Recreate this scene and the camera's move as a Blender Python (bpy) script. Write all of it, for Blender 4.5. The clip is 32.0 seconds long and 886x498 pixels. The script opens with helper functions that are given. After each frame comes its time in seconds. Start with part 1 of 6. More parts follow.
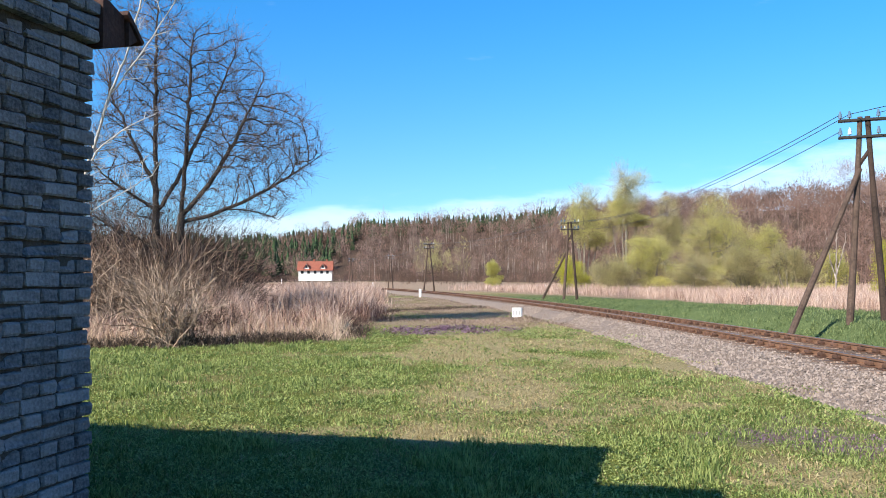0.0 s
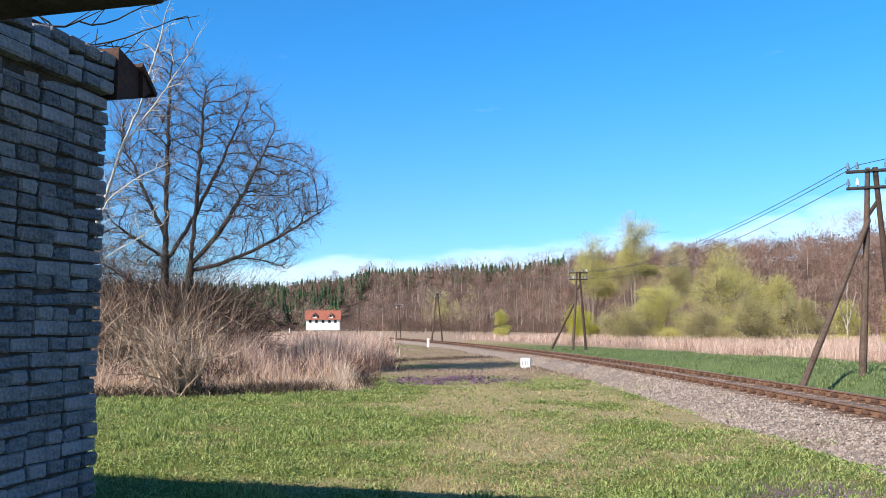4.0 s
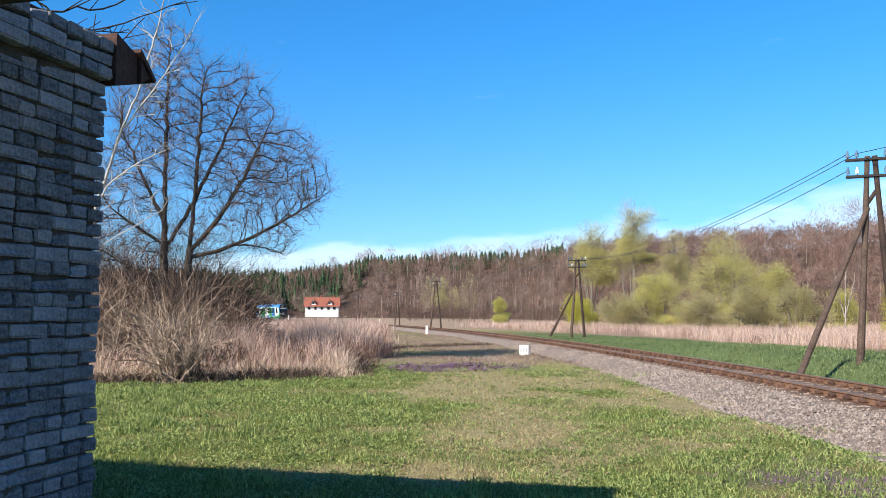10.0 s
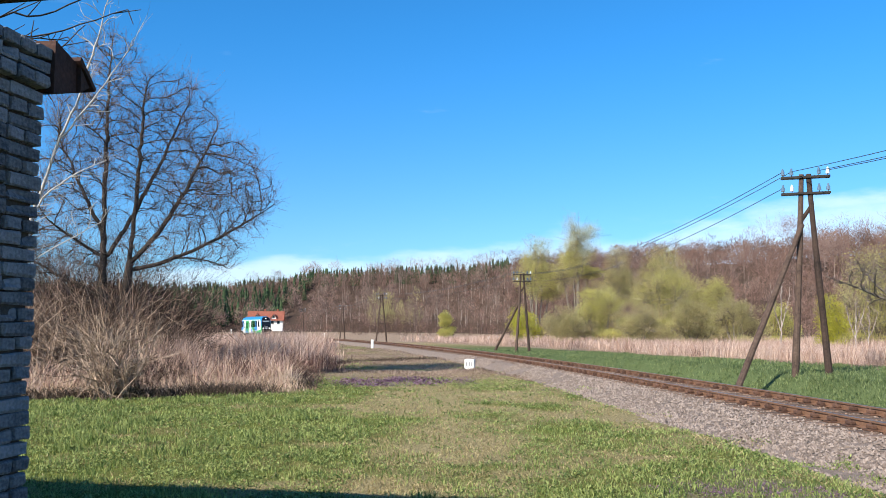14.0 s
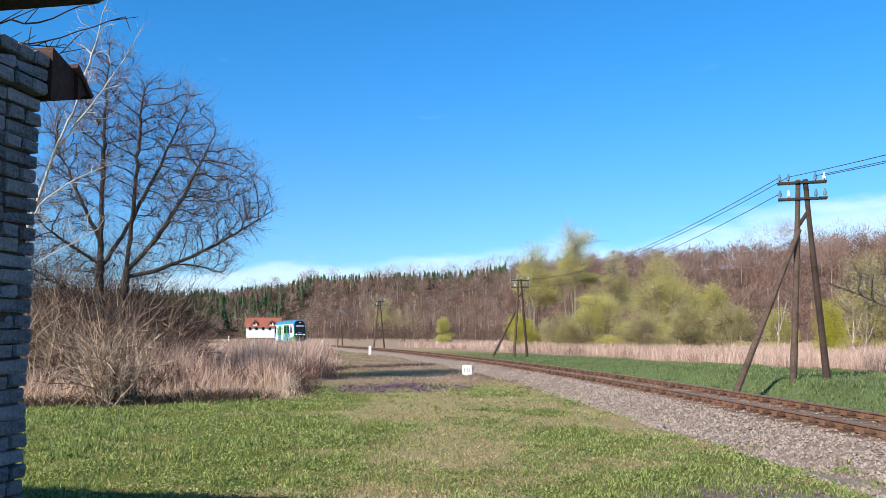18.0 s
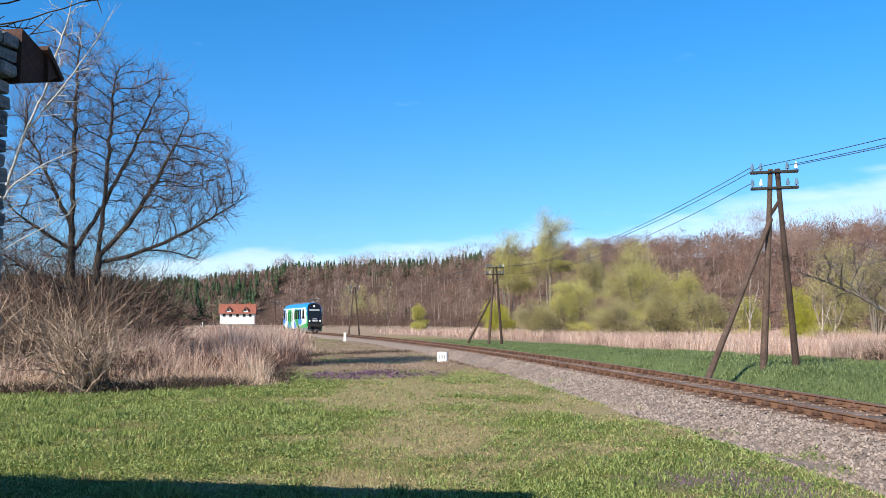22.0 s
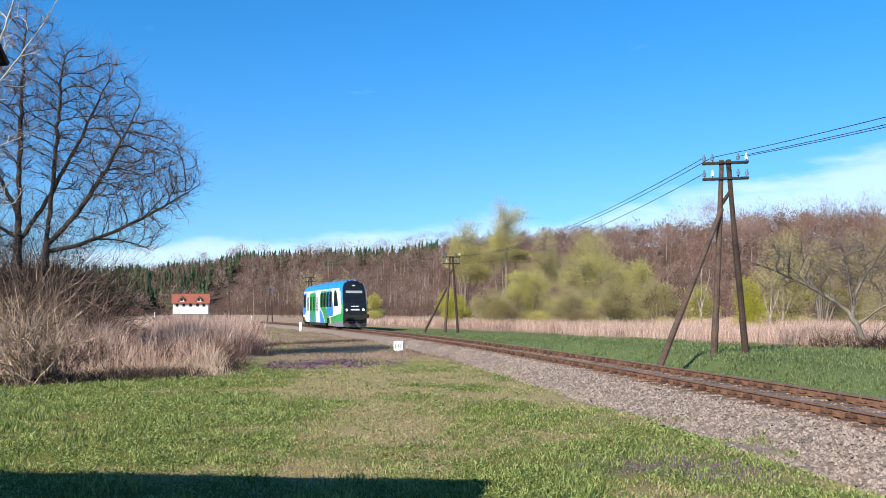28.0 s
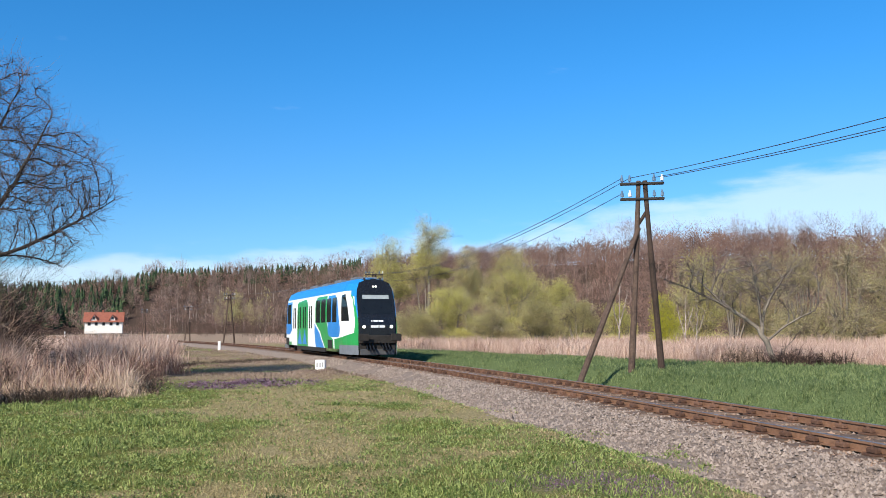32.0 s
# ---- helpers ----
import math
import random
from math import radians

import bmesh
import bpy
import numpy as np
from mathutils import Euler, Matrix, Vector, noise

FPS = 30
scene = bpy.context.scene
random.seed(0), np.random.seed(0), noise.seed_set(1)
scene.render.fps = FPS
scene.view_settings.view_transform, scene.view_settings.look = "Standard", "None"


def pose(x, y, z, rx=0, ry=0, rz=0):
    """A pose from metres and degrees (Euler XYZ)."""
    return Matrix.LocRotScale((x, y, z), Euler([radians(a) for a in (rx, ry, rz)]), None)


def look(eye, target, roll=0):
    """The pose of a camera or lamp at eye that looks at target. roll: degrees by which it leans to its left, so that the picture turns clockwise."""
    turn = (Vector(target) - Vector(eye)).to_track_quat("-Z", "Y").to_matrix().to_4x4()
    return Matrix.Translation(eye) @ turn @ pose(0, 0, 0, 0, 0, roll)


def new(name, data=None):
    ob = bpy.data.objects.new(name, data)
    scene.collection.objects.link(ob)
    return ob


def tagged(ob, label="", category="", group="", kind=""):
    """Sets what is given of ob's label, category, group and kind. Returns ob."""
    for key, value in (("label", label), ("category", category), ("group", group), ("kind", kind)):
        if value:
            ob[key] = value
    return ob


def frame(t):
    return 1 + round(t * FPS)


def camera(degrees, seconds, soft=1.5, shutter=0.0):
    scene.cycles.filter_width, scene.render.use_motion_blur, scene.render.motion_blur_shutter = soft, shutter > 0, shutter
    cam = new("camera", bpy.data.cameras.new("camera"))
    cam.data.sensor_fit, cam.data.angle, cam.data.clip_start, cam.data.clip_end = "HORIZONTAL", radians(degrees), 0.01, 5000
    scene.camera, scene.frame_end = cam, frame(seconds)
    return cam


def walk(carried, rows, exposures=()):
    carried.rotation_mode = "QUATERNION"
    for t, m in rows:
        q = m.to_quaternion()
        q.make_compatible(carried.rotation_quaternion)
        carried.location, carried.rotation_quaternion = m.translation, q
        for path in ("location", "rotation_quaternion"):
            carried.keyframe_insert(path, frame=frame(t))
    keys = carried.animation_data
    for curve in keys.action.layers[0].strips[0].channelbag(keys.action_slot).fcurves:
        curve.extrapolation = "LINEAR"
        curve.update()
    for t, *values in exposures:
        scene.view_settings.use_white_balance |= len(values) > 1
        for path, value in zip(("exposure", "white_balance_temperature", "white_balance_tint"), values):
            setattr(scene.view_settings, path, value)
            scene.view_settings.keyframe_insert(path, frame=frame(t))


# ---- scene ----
# ================= camera: a hand-held pan from one spot =================
EYE = (0.0, 0.0, 1.75)
cam = camera(55.3, 32.0, soft=0.9)
# seconds, yaw, pitch, roll in degrees
PATH = (
    (0, 0.15, 1.62, 0.18), (0.5, 0.19, 2.11, 0.18), (1, 0.28, 2.39, 0.15), (1.5, 0.36, 2.50, 0.13),
    (2, 0.40, 3.02, 0.14), (2.5, 1.03, 4.02, 0.08), (3, 1.03, 4.85, -0.00), (3.5, 0.74, 5.15, -0.01),
    (5.5, 0.67, 3.84, -0.02), (6, 0.67, 3.79, -0.01), (6.5, 0.68, 3.76, -0.06), (7, 0.68, 3.75, -0.07),
    (7.5, 0.68, 3.76, -0.09), (8, 0.68, 3.75, -0.10), (8.5, 0.68, 3.71, -0.10), (9, 0.66, 3.69, -0.09),
    (9.5, 0.66, 3.67, -0.12), (10, 0.62, 4.11, -0.18), (10.5, 0.60, 4.22, -0.15), (11, 0.37, 4.22, -0.15),
    (11.5, -0.30, 4.35, -0.12), (12, -0.66, 4.57, -0.05), (12.5, -1.10, 4.67, -0.07), (13, -1.51, 4.61, -0.07),
    (13.5, -2.26, 4.62, -0.08), (14, -3.05, 5.06, -0.15), (14.5, -3.15, 5.05, -0.19), (16.5, -3.53, 4.93, -0.20),
    (17, -3.56, 4.91, -0.19), (17.5, -3.38, 5.20, -0.20), (18, -3.20, 5.47, -0.00), (18.5, -3.26, 5.54, -0.01),
    (19, -4.00, 5.50, 0.00), (19.5, -4.48, 5.48, 0.02), (20, -4.65, 5.45, 0.03), (20.5, -4.65, 5.43, 0.03),
    (21, -4.66, 5.39, -0.00), (21.5, -4.67, 5.15, -0.05), (22, -4.88, 4.59, -0.12), (22.5, -5.45, 4.17, -0.15),
    (23, -6.01, 4.12, -0.11), (23.5, -6.31, 4.08, -0.18), (24, -6.49, 4.06, -0.16), (24.5, -6.73, 4.02, -0.13),
    (25, -6.79, 4.01, -0.18), (25.5, -6.94, 3.99, -0.20), (27.5, -7.47, 3.88, -0.03), (28, -7.83, 3.86, 0.05),
    (28.5, -8.22, 3.84, 0.08), (29, -8.73, 4.26, 0.03), (29.5, -9.26, 4.90, 0.05), (30, -9.75, 5.15, 0.07),
    (30.5, -10.27, 5.12, 0.13), (31, -10.99, 5.10, 0.09), (31.5, -11.87, 5.07, 0.11), (32, -13.04, 5.05, 0.24),
)
# the picture darkens a little as the view swings to the bright sky
EXPOSURE = 0.82
walk(cam, [(t, pose(*EYE, 90 + p, r, y)) for t, y, p, r in PATH],
     [(0.0, EXPOSURE), (8.0, EXPOSURE - 0.03), (14.0, EXPOSURE - 0.17), (28.0, EXPOSURE - 0.2), (30.0, EXPOSURE - 0.27), (32.0, EXPOSURE - 0.37)])
# ================= light =================
SUN_AZ, SUN_EL = 223.5, 32.7          # degrees, clockwise from +y, and above the horizon
to_sun = Vector((math.sin(radians(SUN_AZ)) * math.cos(radians(SUN_EL)),
                 math.cos(radians(SUN_AZ)) * math.cos(radians(SUN_EL)), math.sin(radians(SUN_EL))))
sun = new("sun", bpy.data.lights.new("sun", "SUN"))
sun.data.energy, sun.data.angle, sun.data.color = 5.0, radians(0.53), (1.0, 0.93, 0.82)
sun.matrix_world = look(tuple(to_sun * 100), (0, 0, 0))


def build_world():
    world = bpy.data.worlds.new("sky")
    scene.world = world
    world.use_nodes = True
    nt = world.node_tree
    nt.nodes.clear()
    n = nt.nodes.new
    sky = n("ShaderNodeTexSky")
    sky.sky_type, sky.sun_disc = "NISHITA", False
    sky.sun_elevation, sky.sun_rotation = radians(SUN_EL), radians(SUN_AZ)
    sky.air_density, sky.dust_density, sky.ozone_density, sky.altitude = 1.0, 0.35, 4.0, 300
    # thin spring cloud, low over the hills and fading upwards
    geo = n("ShaderNodeTexCoord")
    sep = n("ShaderNodeSeparateXYZ")
    nt.links.new(geo.outputs["Generated"], sep.inputs[0])
    maps = n("ShaderNodeMapping")
    maps.inputs["Rotation"].default_value = (0, radians(10), 0)
    maps.inputs["Scale"].default_value = (2.4, 2.4, 10.0)
    maps.inputs["Location"].default_value = (0.35, 0.1, 0.2)
    nt.links.new(geo.outputs["Generated"], maps.inputs[0])
    noi = n("ShaderNodeTexNoise")
    noi.inputs["Scale"].default_value, noi.inputs["Detail"].default_value = 1.6, 8.0
    noi.inputs["Roughness"].default_value = 0.55
    nt.links.new(maps.outputs[0], noi.inputs["Vector"])
    band = n("ShaderNodeMapRange")          # how much cloud at each height
    band.interpolation_type = "SMOOTHSTEP"
    for k, v in (("From Min", 0.050), ("From Max", 0.130), ("To Min", 0.20), ("To Max", -0.16)):
        band.inputs[k].default_value = v
    tilt = n("ShaderNodeMath")              # the cloud bank climbs to the right
    tilt.operation = "MULTIPLY_ADD"
    tilt.inputs[1].default_value = -0.12
    nt.links.new(sep.outputs["X"], tilt.inputs[0])
    nt.links.new(sep.outputs["Z"], tilt.inputs[2])
    nt.links.new(tilt.outputs[0], band.inputs["Value"])
    add = n("ShaderNodeMath")
    nt.links.new(noi.outputs["Fac"], add.inputs[0])
    nt.links.new(band.outputs[0], add.inputs[1])
    ramp = n("ShaderNodeMapRange")
    ramp.interpolation_type = "SMOOTHSTEP"
    for k, v in (("From Min", 0.5), ("From Max", 0.70), ("To Min", 0.0), ("To Max", 0.46)):
        ramp.inputs[k].default_value = v
    nt.links.new(add.outputs[0], ramp.inputs["Value"])
    tint = n("ShaderNodeMix")
    tint.data_type, tint.blend_type = "RGBA", "MULTIPLY"
    tint.inputs["Factor"].default_value = 1.0
    shade = n("ShaderNodeMix")              # deep blue overhead, paler towards the hills
    shade.data_type = "RGBA"
    shade.inputs["A"].default_value, shade.inputs["B"].default_value = SKY_LOW, SKY_TINT
    deep = n("ShaderNodeMix")               # and darker still towards the zenith
    deep.data_type = "RGBA"
    deep.inputs["B"].default_value = SKY_TOP
    climb = n("ShaderNodeMapRange")
    climb.interpolation_type = "SMOOTHSTEP"
    climb.inputs["From Min"].default_value, climb.inputs["From Max"].default_value = 0.34, 0.8
    nt.links.new(sep.outputs["Z"], climb.inputs["Value"])
    nt.links.new(climb.outputs[0], deep.inputs["Factor"])
    rise = n("ShaderNodeMapRange")
    rise.interpolation_type = "SMOOTHSTEP"
    rise.inputs["From Min"].default_value, rise.inputs["From Max"].default_value = 0.02, 0.36
    nt.links.new(sep.outputs["Z"], rise.inputs["Value"])
    nt.links.new(rise.outputs[0], shade.inputs["Factor"])
    nt.links.new(shade.outputs["Result"], deep.inputs["A"])
    nt.links.new(deep.outputs["Result"], tint.inputs["B"])
    nt.links.new(sky.outputs[0], tint.inputs["A"])
    mix = n("ShaderNodeMix")
    mix.data_type = "RGBA"
    nt.links.new(ramp.outputs[0], mix.inputs["Factor"])
    nt.links.new(tint.outputs["Result"], mix.inputs["A"])
    mix.inputs["B"].default_value = (8.2, 9.0, 10.2, 1)
    bg = n("ShaderNodeBackground")
    bg.inputs["Strength"].default_value = 0.092
    nt.links.new(mix.outputs["Result"], bg.inputs["Color"])
    out = n("ShaderNodeOutputWorld")
    nt.links.new(bg.outputs[0], out.inputs["Surface"])


SKY_TINT = (0.27, 0.99, 1.42, 1)
SKY_TOP = (0.20, 0.52, 0.74, 1)
SKY_LOW = (0.55, 0.86, 1.14, 1)
build_world()


# ================= small helpers =================
def material(name, dark, light, scale=4.0, rough=0.8, bump=0.2, metal=0.0, fine=8.0, spec=0.3, per=0.0, coords="Object"):
    """A surface between two base colours, mottled at two scales, with a little relief; per: change from piece to piece."""
    m = bpy.data.materials.new(name)
    m.use_nodes = True
    nt = m.node_tree
    p = nt.nodes["Principled BSDF"]
    n = nt.nodes.new
    tc = n("ShaderNodeTexCoord")
    big, small = n("ShaderNodeTexNoise"), n("ShaderNodeTexNoise")
    big.inputs["Scale"].default_value, big.inputs["Detail"].default_value = scale, 4.0
    small.inputs["Scale"].default_value, small.inputs["Detail"].default_value = scale * fine, 3.0
    for k in (big, small):
        nt.links.new(tc.outputs[coords], k.inputs["Vector"])
    mul = n("ShaderNodeMath")
    mul.operation = "MULTIPLY_ADD"
    mul.inputs[1].default_value = 0.55
    nt.links.new(big.outputs["Fac"], mul.inputs[0])
    sc = n("ShaderNodeMath")
    sc.operation = "MULTIPLY"
    sc.inputs[1].default_value = 0.45
    nt.links.new(small.outputs["Fac"], sc.inputs[0])
    nt.links.new(sc.outputs[0], mul.inputs[2])
    last = mul
    if per:
        info = n("ShaderNodeObjectInfo") if per > 0 else n("ShaderNodeNewGeometry")
        pa = n("ShaderNodeMath")
        pa.operation = "MULTIPLY_ADD"
        pa.inputs[1].default_value = abs(per)
        nt.links.new(info.outputs["Random" if per > 0 else "Random Per Island"], pa.inputs[0])
        sub = n("ShaderNodeMath")
        sub.operation = "SUBTRACT"
        nt.links.new(mul.outputs[0], sub.inputs[0])
        sub.inputs[1].default_value = abs(per) / 2
        nt.links.new(sub.outputs[0], pa.inputs[2])
        last = pa
    rng = n("ShaderNodeMapRange")
    rng.inputs["From Min"].default_value, rng.inputs["From Max"].default_value = 0.3, 0.7
    nt.links.new(last.outputs[0], rng.inputs["Value"])
    mix = n("ShaderNodeMix")
    mix.data_type = "RGBA"
    mix.inputs["A"].default_value, mix.inputs["B"].default_value = (*dark, 1), (*light, 1)
    nt.links.new(rng.outputs[0], mix.inputs["Factor"])
    nt.links.new(mix.outputs["Result"], p.inputs["Base Color"])
    p.inputs["Roughness"].default_value, p.inputs["Metallic"].default_value = rough, metal
    p.inputs["Specular IOR Level"].default_value = spec
    if bump:
        b = n("ShaderNodeBump")
        b.inputs["Strength"].default_value, b.inputs["Distance"].default_value = bump, 0.02
        nt.links.new(small.outputs["Fac"], b.inputs["Height"])
        nt.links.new(b.outputs[0], p.inputs["Normal"])
    return m


def leafy(m, amount=0.35):
    """Lets some light through thin leaves and blades."""
    nt = m.node_tree
    p = nt.nodes["Principled BSDF"]
    out = nt.nodes["Material Output"]
    tr = nt.nodes.new("ShaderNodeBsdfTranslucent")
    mx = nt.nodes.new("ShaderNodeMixShader")
    mx.inputs[0].default_value = amount
    nt.links.new(p.inputs["Base Color"].links[0].from_socket, tr.inputs["Color"])
    nt.links.new(p.outputs[0], mx.inputs[1])
    nt.links.new(tr.outputs[0], mx.inputs[2])
    nt.links.new(mx.outputs[0], out.inputs["Surface"])
    return m


def mesh_of(name, verts, faces, mats=(), index=None, smooth=False):
    """A mesh from arrays; faces all of one length."""
    me = bpy.data.meshes.new(name)
    v = np.asarray(verts, dtype=np.float32).reshape(-1, 3)
    f = np.asarray(faces, dtype=np.int32)
    k = f.shape[1]
    me.vertices.add(len(v))
    me.vertices.foreach_set("co", v.ravel())
    me.loops.add(f.size)
    me.loops.foreach_set("vertex_index", f.ravel())
    me.polygons.add(len(f))
    me.polygons.foreach_set("loop_start", np.arange(0, f.size, k, dtype=np.int32))
    if index is not None:
        me.polygons.foreach_set("material_index", np.asarray(index, dtype=np.int32))
    me.polygons.foreach_set("use_smooth", np.full(len(f), smooth))
    for m in mats:
        me.materials.append(m)
    me.update(calc_edges=True)
    me.validate()
    return me


def under(ob, parent):
    if parent is not None:
        ob.parent = parent
    return ob


def part(name, bm, mat, parent=None, label="", smooth=False):
    """Links a bmesh as one mesh object under a thing."""
    me = bpy.data.meshes.new(name)
    bm.to_mesh(me)
    bm.free()
    me.materials.append(mat)
    if smooth:
        me.polygons.foreach_set("use_smooth", np.full(len(me.polygons), True))
    ob = under(new(name, me), parent)
    return tagged(ob, label) if label else ob


def holder(name, m, label, category, group="", kind=""):
    ob = new(name)
    ob.empty_display_size = 0.2
    ob.matrix_basis = m
    return tagged(ob, label, category, group, kind)


def box(bm, x0, x1, y0, y1, z0, z1, bevel=0.0, turn=None):
    r = bmesh.ops.create_cube(bm, size=1.0)
    vs = r["verts"]
    for v in vs:
        v.co = Vector((x0 + (v.co.x + 0.5) * (x1 - x0), y0 + (v.co.y + 0.5) * (y1 - y0), z0 + (v.co.z + 0.5) * (z1 - z0)))
    if bevel:
        es = list({e for v in vs for e in v.link_edges})
        vs = bmesh.ops.bevel(bm, geom=es, offset=bevel, segments=1, affect="EDGES")["verts"]
    if turn is not None:
        bmesh.ops.transform(bm, matrix=turn, verts=vs)
    return vs


def rod(bm, a, b, r0, r1=None, sides=8):
    """A tapered round bar from a to b."""
    a, b = Vector(a), Vector(b)
    r1 = r0 if r1 is None else r1
    d = b - a
    res = bmesh.ops.create_cone(bm, cap_ends=True, segments=sides, radius1=r0, radius2=r1, depth=d.length)
    m = Matrix.Translation((a + b) / 2) @ d.to_track_quat("Z", "Y").to_matrix().to_4x4()
    bmesh.ops.transform(bm, matrix=m, verts=res["verts"])
    return res["verts"]


def limb(bm, pts, radii, sides=9):
    """One connected round limb through the points."""
    rings = []
    for k, p in enumerate(pts):
        a, b = Vector(pts[max(0, k - 1)]), Vector(pts[min(len(pts) - 1, k + 1)])
        q = (b - a).to_track_quat("Z", "Y").to_matrix()
        rings.append([bm.verts.new(Vector(p) + q @ Vector((math.cos(i * 2 * math.pi / sides), math.sin(i * 2 * math.pi / sides), 0)) * radii[k]) for i in range(sides)])
    for r0, r1 in zip(rings, rings[1:]):
        for i in range(sides):
            j = (i + 1) % sides
            bm.faces.new((r0[i], r0[j], r1[j], r1[i]))
    bm.faces.new(rings[0][::-1])
    bm.faces.new(rings[-1])


def prism(bm, pts, axis_fn, lo, hi):
    """A flat outline pts (u, v) pushed from lo to hi; axis_fn(u, v, w) gives the place."""
    a = [bm.verts.new(axis_fn(u, v, lo)) for u, v in pts]
    b = [bm.verts.new(axis_fn(u, v, hi)) for u, v in pts]
    fs = [bm.faces.new(a), bm.faces.new(b[::-1])]
    for i in range(len(pts)):
        j = (i + 1) % len(pts)
        fs.append(bm.faces.new((a[j], a[i], b[i], b[j])))
    bmesh.ops.recalc_face_normals(bm, faces=fs)


def smoothstep(a, b, x):
    u = np.clip((np.asarray(x, float) - a) / (b - a), 0, 1)
    return u * u * (3 - 2 * u)


# ================= the lie of the land and of the line =================
LINE = (-0.6479, 2.1124, 0.0552, -14.2942, 1.6537, 8.8629)   # x over y of the track's middle, in hundreds of metres


def line_x(y):
    y = np.asarray(y, float)
    yc = np.clip(y, -45, 290)
    u = yc / 100
    slope = np.polyval(np.polyder(LINE), u) / 100
    return np.polyval(LINE, u) + (y - yc) * slope


def rail_z(x, y):
    return 0.24 - 0.0062 * np.hypot(x, y)


LY = np.linspace(-60, 460, 5201)
LX = line_x(LY)
LS = np.concatenate([[0], np.cumsum(np.hypot(np.diff(LX), np.diff(LY)))])
S0 = float(np.interp(-20, LY, LS))


def on_line(s):
    """The place on the track at arc length s from its near end, and its heading towards growing s."""
    x, y = np.interp(s, LS, LX), np.interp(s, LS, LY)
    x2, y2 = np.interp(s + 0.5, LS, LX), np.interp(s + 0.5, LS, LY)
    return float(x), float(y), math.atan2(y2 - y, x2 - x)


def line_off(x, y):
    """Signed distance from the track's middle, to the right positive."""
    y = np.asarray(y, float)
    slope = (line_x(y + 0.5) - line_x(y - 0.5))
    return (x - line_x(y)) / np.hypot(1, slope)


AZ = (-180, -90, -45, -20, -14, -10, -5.5, 0, 5, 8, 15, 22, 26, 32, 38, 60, 90, 180)
FOOT = (400, 330, 280, 300, 330, 340, 340, 330, 300, 260, 205, 185, 180, 170, 160, 160, 220, 400)
RISE = (9, 11, 12, 13, 14, 16.5, 23, 24, 23.5, 24.5, 24, 23.5, 24.5, 24.5, 22, 18, 11, 9)


def land_z(x, y):
    x, y = np.asarray(x, float), np.asarray(y, float)
    d = np.hypot(x, y)
    az = np.degrees(np.arctan2(x, y))
    z = -0.0078 * np.clip(d - 12, 0, 205)
    foot, rise = np.interp(az, AZ, FOOT), np.interp(az, AZ, RISE)
    z = z + (rise + 1.0) * smoothstep(0, 130, d - foot)
    z = z + 0.05 * np.sin(x * 0.31 + 1) * np.cos(y * 0.27) * smoothstep(6, 30, d)
    # a low green bank on the far side of the line, near by
    off = line_off(x, y)
    bank = smoothstep(1.5, 4.5, off) * (1 - smoothstep(11, 17, off)) * (1 - smoothstep(34, 60, y)) * smoothstep(-60, -20, y)
    z = z + 0.36 * bank
    # the formation under the line stays below its ballast
    under_line = 1 - smoothstep(2.6, 4.2, np.abs(off))
    cut = np.minimum(z, rail_z(x, y) - 0.55)
    return z * (1 - under_line) + cut * under_line
# ================= materials =================
M_brick = material("grey_brick", (0.065, 0.072, 0.085), (0.28, 0.295, 0.325), 6, 0.9, 0.6, per=0.24)
M_mortar = material("mortar", (0.03, 0.028, 0.026), (0.085, 0.078, 0.07), 9, 0.95, 0.5)
M_rust = material("rusty_tin", (0.03, 0.015, 0.011), (0.095, 0.042, 0.03), 5, 0.75, 0.3, metal=0.2)
M_oldwood = material("weathered_timber", (0.10, 0.075, 0.06), (0.24, 0.19, 0.155), 3, 0.85, 0.5)
M_canopy = material("dark_timber", (0.035, 0.027, 0.022), (0.11, 0.085, 0.068), 3, 0.85, 0.5)
M_pole = material("creosoted_pole", (0.018, 0.012, 0.01), (0.075, 0.047, 0.035), 2.2, 0.85, 0.5)
M_polegrey = material("bleached_pole", (0.034, 0.022, 0.017), (0.14, 0.092, 0.07), 2.2, 0.85, 0.5)
M_iron = material("dark_iron", (0.03, 0.03, 0.033), (0.07, 0.065, 0.06), 8, 0.6, 0.2, metal=0.6)
M_porcelain = material("glazed_porcelain", (0.55, 0.57, 0.58), (0.8, 0.82, 0.83), 5, 0.15, 0.0, spec=0.6)
M_bluecap = material("blue_grey_glass", (0.06, 0.10, 0.15), (0.16, 0.23, 0.31), 5, 0.2, 0.0, spec=0.6)
M_wire = material("line_wire", (0.05, 0.05, 0.055), (0.09, 0.09, 0.09), 3, 0.5, 0.0, metal=0.5)
M_rail = material("rusty_rail", (0.14, 0.072, 0.045), (0.28, 0.155, 0.095), 2.5, 0.75, 0.3, metal=0.15)
M_railtop = material("worn_rail_head", (0.16, 0.12, 0.10), (0.3, 0.26, 0.23), 2, 0.4, 0.1, metal=0.7)
M_chair = material("rusty_fastening", (0.06, 0.03, 0.02), (0.17, 0.09, 0.058), 14, 0.85, 0.4, per=0.3)
M_sleeper = material("old_sleeper", (0.095, 0.065, 0.05), (0.21, 0.148, 0.115), 3, 0.9, 0.5, per=0.3)
M_bed = material("ballast_bed", (0.10, 0.076, 0.062), (0.33, 0.26, 0.217), 11, 0.95, 0.9, fine=3)
M_bedrust = material("rust_stained_bed", (0.08, 0.05, 0.036), (0.25, 0.165, 0.12), 11, 0.95, 0.9, fine=3)
